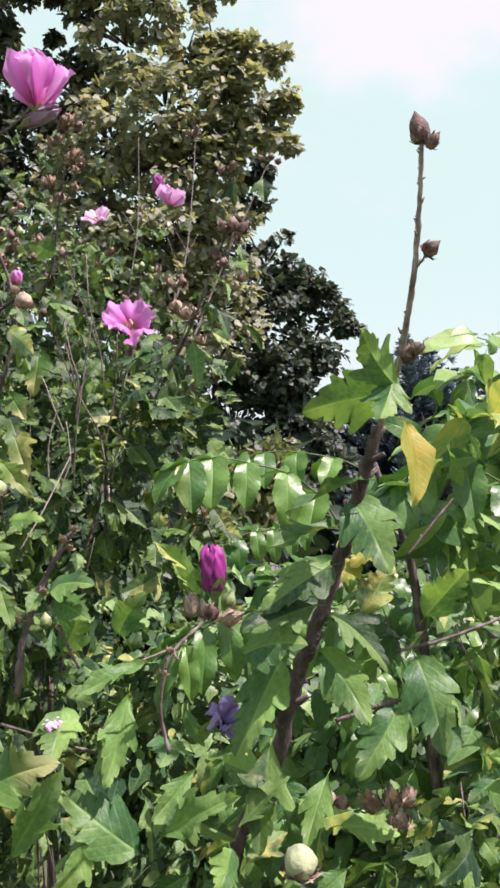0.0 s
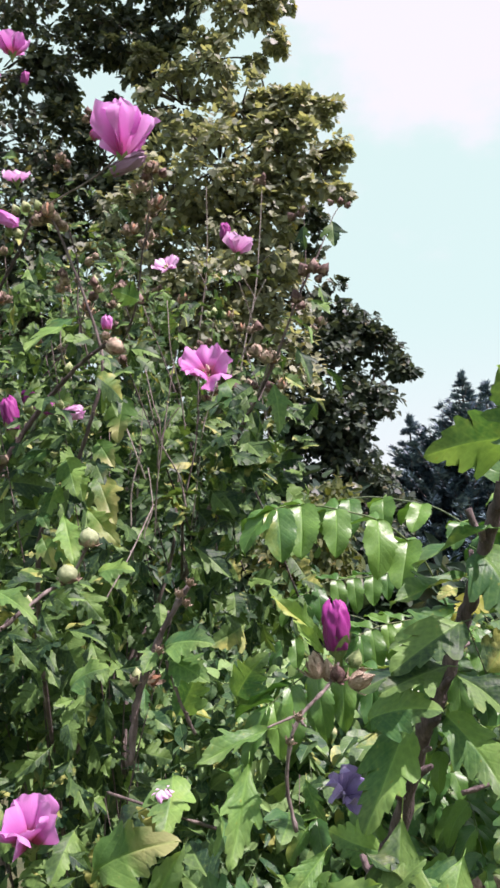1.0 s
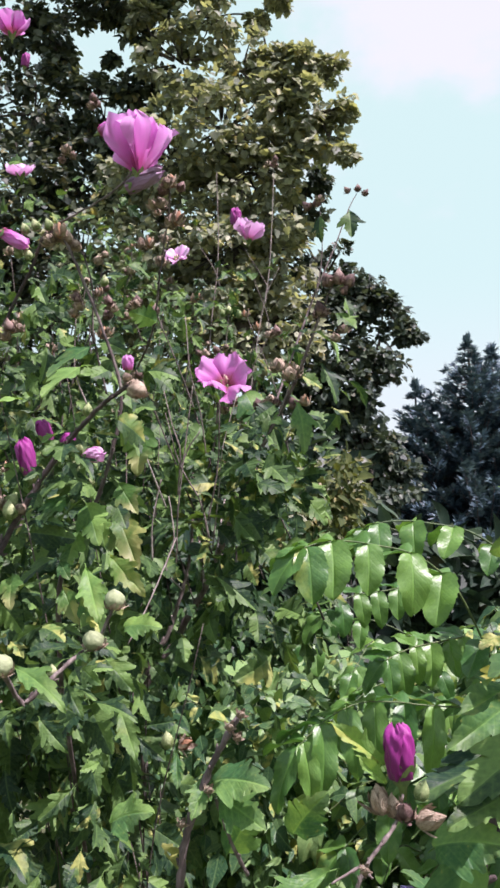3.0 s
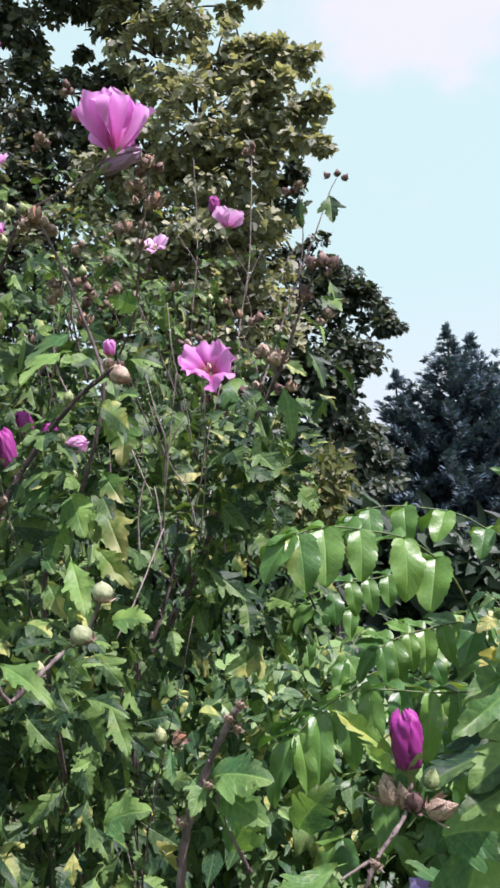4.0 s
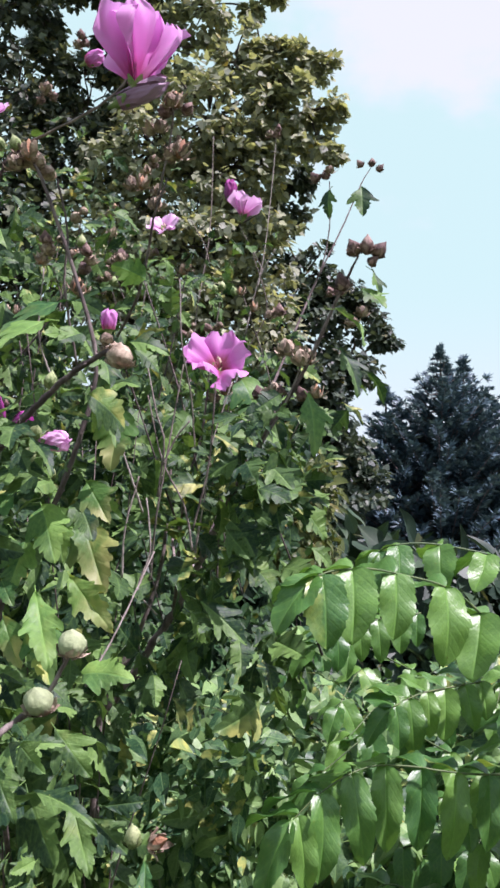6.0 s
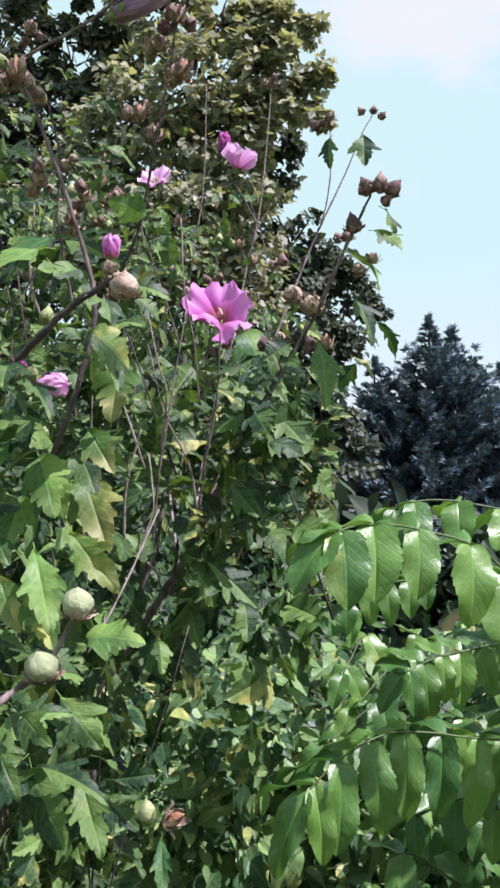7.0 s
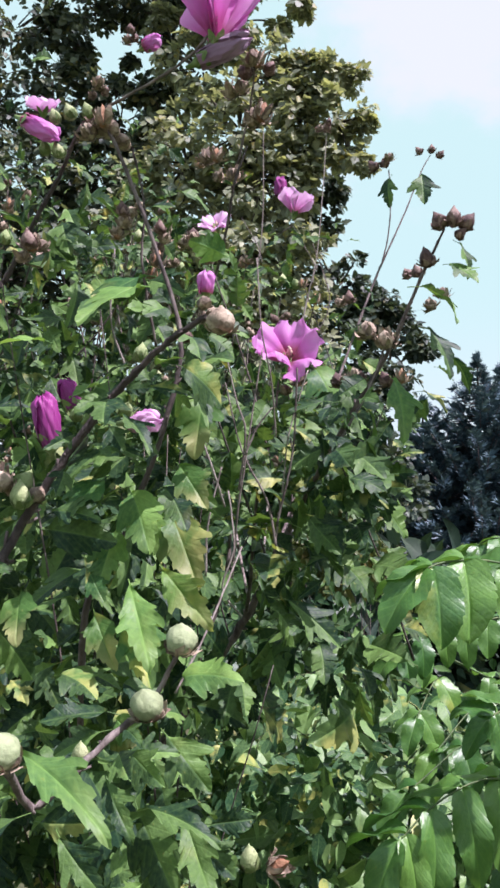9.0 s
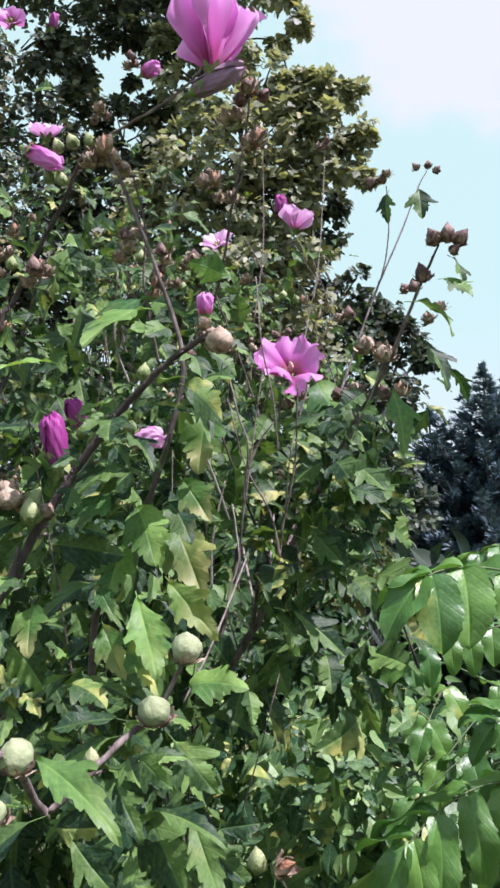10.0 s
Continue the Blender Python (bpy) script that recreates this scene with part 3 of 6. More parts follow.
def flower(parent, base, way, length, openness, curl, mat=M_PETAL, spin=0.0, seed=0, width=1.05, ruffle=0.055, label="", stamen=True, crumple=0.0, petals=5, foot=1.0, leans=None):
    """A mallow flower: calyx, five overlapping petals, a staminal column."""
    rng = random.Random(seed)
    m = aim(base, way, spin)
    f = under("flower", MESH_FLOWER_FOOT, parent, m @ Matrix.Diagonal((foot, foot, foot, 1)), label)
    for k in range(petals):
        v, q, u = petal_data(length * rng.uniform(0.93, 1.06), length * width, (leans[k] if leans else openness * rng.uniform(0.75, 1.25)), curl * rng.uniform(0.6, 1.4), ruffle, seed * 11 + k, crumple=crumple)
        turn = Matrix.Rotation(2 * math.pi * k / petals + rng.uniform(-0.12, 0.12), 4, "Z") @ Matrix.Rotation(0.16, 4, "X")
        under("petal", mesh_of("petal", v, q, mat, u), f, m @ Matrix.Translation((0, 0, 0.003)) @ turn)
    if stamen:
        under("stamen", MESH_STAMEN, f, m @ Matrix.Diagonal((length / 0.075, length / 0.075, length / 0.075, 1)))
    return f


def closed_flower(parent, base, way, length, fat, mat=M_PETAL_DEEP, seed=0, label="", foot=0.8):
    """A rolled-up flower: petals wound round each other above a small calyx."""
    m = aim(base, way, seed * 1.3)
    f = under("closed_flower", MESH_FLOWER_FOOT, parent, m @ Matrix.Diagonal((foot, foot, foot, 1)), label)
    rng = random.Random(seed)
    for k in range(4):
        verts, uvs, faces = [], [], []
        nu, nv = 20, 22
        for i in range(nu):
            u = i / (nu - 1)
            r = fat * (0.55 + 0.50 * math.sin(math.pi * min(1, u * 0.62 + 0.16))) * (1 - 0.05 * k) * (1 - 0.62 * max(0.0, (u - 0.80) / 0.20) ** 2)
            for j in range(nv):
                v = j / (nv - 1)
                w = 2 * math.pi * (k / 4 + v * 0.42) + u * 0.9
                crumple = 0.05 + 0.22 * max(0.0, (u - 0.65) / 0.35)
                rr = r * (1 + 0.12 * v + 0.08 * math.sin(w * 5 + u * 4 + k) + 0.03 * math.sin(w * 13 - u * 9) + crumple * math.sin(w * 8 + u * 13 + k * 2)) + 0.0010 * v
                top = length * u * (1 - 0.06 * math.sin(v * 11 + k * 2) * u - 0.03 * k * u)
                verts.append((rr * math.cos(w), rr * math.sin(w), 0.003 + top))
                uvs.append((0.25 + 0.75 * u, v))
        for i in range(nu - 1):
            for j in range(nv - 1):
                a = i * nv + j
                faces.append((a, a + 1, a + nv + 1, a + nv))
        under("petal", mesh_of("petal", verts, faces, mat, uvs), f, m)
    return f


def pod_meshes(name, mat, calyx_mat, plump, ridge, seed, sepal=0.62, flare=0.30, point=0.05, tall=1.0, frill=0.10):
    """A capsule with five seams, and the ragged dry calyx that clasps its foot."""
    rng = random.Random(seed)
    top = rng.uniform(0.92, 1.08) * tall
    prof = [(0.16, -0.10), (0.30, -0.02), (0.66, 0.06), (0.90 * plump, 0.26), (1.0 * plump, 0.56), (0.93 * plump, 0.82 * top), (0.72 * plump, 1.08 * top), (0.42 * plump, 1.30 * top), (0.18, 1.46 * top), (point, 1.60 * top)]
    if tall < 0.9:
        prof = prof[:5] + [(0.98 * plump, 0.80 * top), (0.82 * plump, 1.04 * top), (0.54 * plump, 1.24 * top), (0.24, 1.36 * top), (point, 1.46 * top)]
    v, f = lathe([(r * 0.5, z * 0.80) for r, z in prof], 15, 5, ridge)
    lean = (rng.uniform(-0.10, 0.10), rng.uniform(-0.10, 0.10))
    v = [(x * (1 + rng.uniform(-1, 1) * frill * 0.35) + lean[0] * z, y * (1 + rng.uniform(-1, 1) * frill * 0.35) + lean[1] * z, z * (1 + rng.uniform(-1, 1) * frill * 0.2)) for x, y, z in v]
    body = mesh_of(name, v, f, mat)
    cv, cf = calyx_data(5, sepal, 0.52, flare + 0.55, 0.62, 1.3, seed)
    dv, df = calyx_data(5, sepal * 0.8, 0.36, flare + 0.95, 0.60, 0.7, seed + 4)
    ev, ef = calyx_data(0 if tall > 1.1 else 8, 0.46, 0.07, 1.0, 0.50, 0.5, seed + 9)
    df = [tuple(i + len(cv) for i in q) for q in df]
    ef = [tuple(i + len(cv) + len(dv) for i in q) for q in ef]
    ragged = [tuple(c + rng.uniform(-1, 1) * frill * 0.5 for c in q) for q in cv + dv]
    calyx = mesh_of("calyx", ragged + ev, cf + df + ef, calyx_mat)
    return body, calyx


PODS = {
    "brown": [pod_meshes("seed_pod", M_HUSK, M_HUSK, 0.86, 0.24, s, 0.98, 0.14, 0.10, 0.88, 0.20) for s in (1, 2, 3)],
    "nut": [pod_meshes("seed_pod", M_HUSK, M_HUSK, 1.04, 0.11, s, 0.58, 0.40, 0.12, 0.82, 0.13) for s in (18, 19, 20)],
    "red": [pod_meshes("seed_pod", M_HUSK_RED, M_HUSK_RED, 0.92, 0.10, s, 0.78, 0.15, frill=0.14) for s in (4, 5, 6)],
    "orange": [pod_meshes("seed_pod", M_HUSK_ORANGE, M_HUSK, 0.66, 0.28, s, 1.20, 0.02, frill=0.20) for s in (7, 8, 9)],
    "green": [pod_meshes("seed_capsule", M_CAPSULE, M_HUSK, 1.04, 0.06, s, 0.50, 0.42, 0.07, 0.86, 0.09) for s in (10, 11)],
    "bud": [pod_meshes("flower_bud", M_BUD, M_CALYX, 0.92, 0.06, s, 0.75, -0.1, frill=0.07) for s in (12, 13)],
    "spire": [pod_meshes("seed_pod", M_HUSK_RED, M_HUSK_RED, 0.92, 0.08, s, 0.70, 0.0, 0.04, 1.25, 0.07) for s in (16, 17)],
    "papery": [pod_meshes("seed_pod", M_PAPER, M_PAPER, 0.80, 0.14, s, 1.15, -0.10, 0.02, 1.15, 0.06) for s in (14, 15)],
}
POD_SIZE = {"brown": 0.80, "nut": 0.82, "red": 0.80, "orange": 0.80, "green": 0.86, "bud": 0.95, "papery": 0.85, "spire": 0.85}


def pod(parent, base, way, size, kind="brown", seed=0):
    """A seed pod or bud, size across, in its calyx."""
    body, calyx = PODS[kind][seed % len(PODS[kind])]
    m = aim(base, way, seed * 2.1, size * POD_SIZE[kind])
    ob = under(body.name.split(".")[0], body, parent, m)
    under("calyx", calyx, ob, m)
    return ob


def cluster(parent, at, size, kinds, seed=0, spread=0.95, way=(0, 0, 1)):
    """Pods crowded at the end of a twig."""
    rng = random.Random(seed + 100)
    for k, kind in enumerate(kinds):
        a = 2.4 * k + rng.uniform(-0.4, 0.4)
        r = 0.0 if k == 0 else size * spread * rng.uniform(0.65, 1.0)
        off = Vector((math.cos(a) * r, math.sin(a) * r * 0.8, rng.uniform(-0.55, 0.45) * size if k else 0))
        pod(parent, Vector(at) + off - Vector((0, 0, size * 0.5)), Vector(way) + off / max(size, 1e-4) * 0.55 + Vector((rng.uniform(-0.2, 0.2), rng.uniform(-0.2, 0.2), 0)), size * rng.uniform(0.8, 1.1), kind, seed + k)


def pinnate(parent, line, pairs, length, droop=0.5, seed=0, width=1.0, end=True, face=(0, -0.5, 0.85), lift=None, start=0.06):
    """A feathered leaf: a stalk with pairs of toothed leaflets, one side hanging, the other held level or raised."""
    rng = random.Random(seed)
    pts = spline(line, 8)
    v, f = tube_data(pts, 0.0014, 0.0007, 6, 0.05, seed)
    rachis = under("leaf_stalk", mesh_of("leaf_stalk", v, f, M_RACHIS), parent)
    n = len(pts) - 1
    face = Vector(face)
    for k in range(pairs):
        i = min(n - 1, int(n * (start + (0.98 - start) * k / max(1, pairs - 1))))
        q, way = pts[i], (pts[i + 1] - pts[max(0, i - 1)]).normalized()
        across = way.cross(face).normalized()
        for s in (1, -1):
            ln = length * (0.84 + 0.22 * math.sin(math.pi * (k + 1) / (pairs + 1))) * rng.uniform(0.88, 1.12)
            near = across.y * s < 0
            fall = droop if near else (droop * 0.75 if lift is None else -lift)
            d = (across * s * 0.95 + way * rng.uniform(0.22, 0.50) - Vector((0, 0, 1)) * fall * rng.uniform(0.8, 1.2)).normalized()
            up = face + across * s * 0.35 + way * rng.uniform(-0.15, 0.30) + any_way(rng) * 0.16
            under("leaflet", MESH_LEAFLET[rng.randrange(3)], rachis, leaf_pose(q, q + d * ln, up, width * rng.uniform(0.9, 1.08)))
    if end:
        d = (pts[-1] - pts[-3]).normalized() - Vector((0, 0, droop * 0.4))
        under("leaflet", MESH_LEAFLET[0], rachis, leaf_pose(pts[-1], pts[-1] + d.normalized() * length, face, width))
    return rachis


# ---- ground ----
def build_ground():
    """One sheet from the planting out to the horizon."""
    rings = [0.0] + [0.6 * 1.32 ** k for k in range(31)]
    sides = 40
    verts, faces = [], []
    for r in rings:
        for k in range(sides):
            w = 2 * math.pi * k / sides
            x, y = r * math.cos(w), 1.0 + r * math.sin(w)
            z = 0.05 * noise.noise((x * 0.7, y * 0.7, 0)) + 0.3 * noise.noise((x * 0.05, y * 0.05, 3.0)) * min(1, r / 20)
            verts.append((x, y, z))
    for i in range(len(rings) - 1):
        for k in range(sides):
            k2 = (k + 1) % sides
            faces.append((i * sides + k, i * sides + k2, (i + 1) * sides + k2, (i + 1) * sides + k))
    return tagged(new("ground", mesh_of("ground", verts, faces, M_GROUND)), "dark soil and rough grass under the planting", "ground", kind="structure")


build_ground()


# ---- far trees ----
def broadleaf(name, base, label, lobes, leaf_size, per_clump, mat, seed, density=1.0, shapes=STAR_SMALL, trunk_r=0.22):
    """A tree: trunk, limbs reaching into each lobe of the crown, and leaves set in uneven clumps."""
    rng = random.Random(seed)
    tree = thing(name, base, label, "tree")
    base = Vector(base)
    mid = sum((Vector(c) for c, r in lobes), Vector()) / len(lobes)
    top = Vector((base.x + (mid.x - base.x) * 0.5, base.y, max(c[2] for c, r in lobes) * 0.58))
    trunk_line = spline([base, base.lerp(top, 0.35) + Vector((0.12, 0.1, 0)), base.lerp(top, 0.7) + Vector((-0.1, 0, 0)), top], 6)
    v, f = tube_data(trunk_line, trunk_r, trunk_r * 0.25, 10, 0.15, seed)
    under("trunk", mesh_of("trunk", v, f, M_TRUNK), tree)
    poses, twigs = [], []
    forks = list(trunk_line)
    for c, r in sorted(lobes, key=lambda q: (Vector(q[0]) - top).length):
        c = Vector(c)
        foot = min(forks, key=lambda q: (q - c).length)
        forks.append(c)
        line = spline([foot, foot.lerp(c, 0.5) + any_way(rng) * 0.12 * (foot - c).length, c], 5)
        v, f = tube_data(line, trunk_r * 0.10, 0.010, 6, 0.1, rng.randrange(9999))
        under("limb", mesh_of("limb", v, f, M_TRUNK), tree)
        clumps = 6 + int(density * 30 * r * r)
        for _ in range(clumps):
            d = any_way(rng)
            d.y *= 0.9
            rad = r * (0.20 + 0.80 * rng.random() ** 0.55) * (1.16 if rng.random() < 0.16 else 1.0)
            q = c + d * rad
            cr = r * rng.uniform(0.10, 0.26) + 0.09
            twigs.append(tube_data([c.lerp(q, 0.25), c.lerp(q, 0.65) + any_way(rng) * 0.06, q], 0.022, 0.008, 4, 0.0, 1))
            for _ in range(int(per_clump * rng.uniform(0.6, 1.4))):
                e = any_way(rng)
                e.z = e.z * 0.6
                p = q + e * cr * rng.random() ** 0.4
                out = (e * 0.7 + d * 0.5 + any_way(rng) * 0.7 - Vector((0, 0, 0.35))).normalized()
                up = Vector((0.25, -0.55, 0.8)) + any_way(rng) * 0.75 + d * 0.3
                s = leaf_size * rng.uniform(0.65, 1.25)
                poses.append((rng.randrange(3), leaf_pose(p, p + out * s, up)))
    joined("twig_mass", twigs, M_TRUNK, tree)
    scatter("crown", shapes, poses, mat, tree)
    return tree


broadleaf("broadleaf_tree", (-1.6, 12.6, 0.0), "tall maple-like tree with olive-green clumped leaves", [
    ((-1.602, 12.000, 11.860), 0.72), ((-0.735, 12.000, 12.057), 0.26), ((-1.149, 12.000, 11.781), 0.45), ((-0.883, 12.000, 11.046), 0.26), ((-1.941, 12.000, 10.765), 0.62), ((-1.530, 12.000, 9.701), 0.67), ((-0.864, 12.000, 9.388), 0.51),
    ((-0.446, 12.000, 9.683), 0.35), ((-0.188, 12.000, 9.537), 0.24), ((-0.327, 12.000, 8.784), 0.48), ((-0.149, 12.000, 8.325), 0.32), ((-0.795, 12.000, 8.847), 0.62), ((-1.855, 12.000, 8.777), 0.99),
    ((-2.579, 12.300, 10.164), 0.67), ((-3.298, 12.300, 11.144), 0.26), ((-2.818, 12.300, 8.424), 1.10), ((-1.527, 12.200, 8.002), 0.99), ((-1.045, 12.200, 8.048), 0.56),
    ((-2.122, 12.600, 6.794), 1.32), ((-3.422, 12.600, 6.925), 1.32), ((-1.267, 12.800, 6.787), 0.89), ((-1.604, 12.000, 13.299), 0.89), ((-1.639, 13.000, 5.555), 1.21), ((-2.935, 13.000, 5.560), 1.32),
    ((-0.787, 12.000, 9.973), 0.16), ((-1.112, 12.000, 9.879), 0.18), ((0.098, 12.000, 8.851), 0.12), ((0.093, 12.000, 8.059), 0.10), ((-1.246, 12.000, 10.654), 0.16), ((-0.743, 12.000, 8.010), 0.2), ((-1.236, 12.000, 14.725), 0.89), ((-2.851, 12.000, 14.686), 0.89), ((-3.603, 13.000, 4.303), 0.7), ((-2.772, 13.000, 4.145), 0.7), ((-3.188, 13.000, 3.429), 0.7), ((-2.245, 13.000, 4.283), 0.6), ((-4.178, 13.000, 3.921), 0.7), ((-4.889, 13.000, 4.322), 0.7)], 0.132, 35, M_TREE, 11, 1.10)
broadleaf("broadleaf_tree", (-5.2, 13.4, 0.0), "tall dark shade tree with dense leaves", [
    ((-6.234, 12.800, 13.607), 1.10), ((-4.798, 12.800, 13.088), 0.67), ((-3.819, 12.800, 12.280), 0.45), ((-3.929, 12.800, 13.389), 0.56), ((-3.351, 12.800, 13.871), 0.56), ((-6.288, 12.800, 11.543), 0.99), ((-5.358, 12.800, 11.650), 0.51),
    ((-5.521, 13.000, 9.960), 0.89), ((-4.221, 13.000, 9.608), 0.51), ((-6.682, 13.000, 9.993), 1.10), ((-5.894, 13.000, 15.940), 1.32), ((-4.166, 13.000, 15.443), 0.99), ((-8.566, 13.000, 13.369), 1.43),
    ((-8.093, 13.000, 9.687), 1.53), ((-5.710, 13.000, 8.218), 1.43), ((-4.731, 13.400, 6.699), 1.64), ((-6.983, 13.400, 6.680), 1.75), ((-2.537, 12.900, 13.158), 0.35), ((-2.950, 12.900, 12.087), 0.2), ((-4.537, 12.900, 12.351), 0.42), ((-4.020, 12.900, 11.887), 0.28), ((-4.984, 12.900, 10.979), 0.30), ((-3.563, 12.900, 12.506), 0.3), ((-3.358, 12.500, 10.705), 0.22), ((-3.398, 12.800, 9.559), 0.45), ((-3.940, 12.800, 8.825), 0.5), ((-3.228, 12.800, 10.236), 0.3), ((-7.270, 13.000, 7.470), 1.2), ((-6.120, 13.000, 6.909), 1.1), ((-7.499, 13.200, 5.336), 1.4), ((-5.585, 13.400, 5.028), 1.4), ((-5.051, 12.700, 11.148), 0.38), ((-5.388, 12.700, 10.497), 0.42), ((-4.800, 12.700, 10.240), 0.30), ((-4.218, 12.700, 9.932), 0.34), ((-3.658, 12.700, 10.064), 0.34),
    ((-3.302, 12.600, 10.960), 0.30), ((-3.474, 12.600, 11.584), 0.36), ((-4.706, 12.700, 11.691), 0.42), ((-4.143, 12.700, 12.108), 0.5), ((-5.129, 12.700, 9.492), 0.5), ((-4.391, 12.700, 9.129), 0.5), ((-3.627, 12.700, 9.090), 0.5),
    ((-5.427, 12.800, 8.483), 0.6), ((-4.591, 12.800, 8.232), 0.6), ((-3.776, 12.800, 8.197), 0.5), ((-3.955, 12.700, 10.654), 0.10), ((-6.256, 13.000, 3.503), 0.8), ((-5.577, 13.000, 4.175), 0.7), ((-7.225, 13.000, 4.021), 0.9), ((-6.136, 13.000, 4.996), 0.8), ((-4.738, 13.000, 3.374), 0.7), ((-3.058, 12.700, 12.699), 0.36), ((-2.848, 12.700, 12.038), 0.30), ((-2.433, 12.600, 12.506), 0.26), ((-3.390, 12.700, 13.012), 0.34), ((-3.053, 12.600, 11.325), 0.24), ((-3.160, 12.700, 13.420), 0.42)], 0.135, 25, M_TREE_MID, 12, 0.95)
broadleaf("broadleaf_tree", (0.6, 14.6, 0.0), "rounded dark green tree in front of the conifers", [
    ((0.249, 14.000, 6.438), 0.56), ((0.751, 14.000, 6.105), 0.35), ((1.093, 14.000, 5.603), 0.22), ((0.486, 14.000, 5.272), 0.51), ((0.124, 14.000, 4.453), 0.62), ((0.212, 14.000, 3.439), 0.67), ((-0.364, 14.000, 6.779), 0.62),
    ((-0.574, 14.000, 5.715), 0.89), ((-0.376, 14.000, 4.666), 0.89), ((-0.996, 14.200, 3.679), 1.10), ((0.204, 14.200, 2.560), 0.78), ((-0.805, 14.400, 2.473), 1.10), ((-0.564, 13.400, 8.272), 0.37), ((-0.899, 13.600, 7.731), 0.56),
    ((0.703, 14.200, 2.858), 0.56)], 0.125, 40, M_TREE_DARK, 13, 1.5)


def conifer(name, base, height, radius, seed, label, whorls=26):
    """A spruce: tapering trunk, whorls of limbs that lift at their tips, each carrying sprays of needles."""
    rng = random.Random(seed)
    tree = thing(name, base, label, "tree", "conifers behind the garden")
    base = Vector(base)
    v, f = tube_data([base + Vector((0, 0, height * k / 10)) for k in range(11)], 0.16, 0.012, 8, 0.05, seed)
    under("trunk", mesh_of("trunk", v, f, M_TRUNK), tree)
    poses, limbs = [], []
    for k in range(whorls):
        h = 0.06 + 0.94 * k / whorls
        z = height * h
        reach = radius * 1.25 * max(0.0, 0.95 - h) ** 0.98 + 0.08 + 0.75 * (1 - h)
        count = max(4, int(5 + reach * 2.8))
        for j in range(count):
            a = 2 * math.pi * (j + rng.random() * 0.8) / count + k * 0.7
            ln = reach * rng.uniform(0.62, 1.12)
            way = Vector((math.cos(a), math.sin(a), 0))
            p0 = base + Vector((0, 0, z + rng.uniform(-0.5, 0.5) * height / whorls))
            lift = rng.uniform(0.0, 0.28) + 0.45 * h
            line = [p0, p0 + way * ln * 0.5 + Vector((0, 0, -0.05 * ln)), p0 + way * ln + Vector((0, 0, lift * ln * 0.6))]
            limbs.append(tube_data(line, 0.02, 0.006, 4, 0, 1))
            n = max(3, int(ln * (5.4 if h > 0.34 else 3.0)))
            for i in range(n):
                t = 0.30 + 0.72 * (i + rng.random()) / n
                q = p0 + way * ln * t + Vector((rng.uniform(-0.06, 0.06), rng.uniform(-0.06, 0.06), lift * ln * 0.6 * max(0, t - 0.3) * 1.4 - 0.05 * ln * (1 - t)))
                for s in (-1, 1, 0):
                    side = Vector((-way.y, way.x, 0)) * s
                    d = (way * 0.75 + side * 0.8 + Vector((0, 0, rng.uniform(-0.05, 0.65)))).normalized()
                    sz = rng.uniform(0.19, 0.40) * (0.75 + 0.35 * (1 - t)) * min(1.0, 0.50 + reach * 0.5) + 0.03
                    poses.append((rng.randrange(3), leaf_pose(q, q + d * sz, Vector((0.2, -0.4, 0.9)) + any_way(rng) * 0.7)))
    for i in range(14):
        q = base + Vector((0, 0, height * (0.955 + 0.003 * i)))
        d = (any_way(rng) * 0.5 + Vector((0, 0, 0.9))).normalized()
        poses.append((0, leaf_pose(q, q + d * 0.24, any_way(rng))))
    joined("limb_mass", limbs, M_BARK_DARK, tree)
    scatter("needles", SPRAYS, poses, M_NEEDLE, tree)
    return tree


def spray_shape(seed):
    """A tuft of needles: five narrow blades fanned out from the end of a twig."""
    rng = random.Random(seed)
    v, f, u = [], [], []
    for k in range(5):
        a = (k - 2) * 0.52 + rng.uniform(-0.12, 0.12)
        ln = (0.62, 0.82, 1.0, 0.82, 0.62)[k] * rng.uniform(0.85, 1.1)
        x, y, z = math.cos(a) * ln, math.sin(a) * ln, rng.uniform(-0.10, 0.22)
        px, py = -math.sin(a) * 0.11, math.cos(a) * 0.11
        o = len(v)
        v += [(0, 0, 0), (x * 0.55 - px, y * 0.55 - py, z * 0.35), (x, y, z), (x * 0.55 + px, y * 0.55 + py, z * 0.35)]
        u += [(0, 0.5), (0.5, 0.4), (1, 0.5), (0.5, 0.6)]
        f += [(o, o + 1, o + 2), (o, o + 2, o + 3)]
    return np.array(v, float), np.array(f, np.int32), np.array(u, float)


SPRAYS = [spray_shape(s) for s in range(3)]
TOP_A, TOP_B, TOP_C = Vector((3.315, 22.000, 7.740)), Vector((4.040, 22.600, 7.605)), Vector((1.761, 21.400, 6.405))
TOP_D, TOP_E = Vector((5.486, 23.000, 6.600)), Vector((1.059, 24.000, 5.083))
conifer("conifer", (TOP_A.x, TOP_A.y, 0), TOP_A.z, 4.5, 21, "dark blue-green spruce with a pointed top", 30)
conifer("conifer", (TOP_B.x, TOP_B.y, 0), TOP_B.z, 3.7, 22, "slim dark spruce beside a taller one", 28)
conifer("conifer", (TOP_C.x, TOP_C.y, 0), TOP_C.z, 2.9, 23, "small dark spruce at the foot of the taller ones", 24)
conifer("conifer", (TOP_D.x, TOP_D.y, 0), TOP_D.z, 3.3, 24, "dark spruce at the end of the row", 24)
conifer("conifer", (TOP_E.x, TOP_E.y, 0), TOP_E.z, 2.8, 25, "dark spruce half hidden by a broadleaf tree", 22)


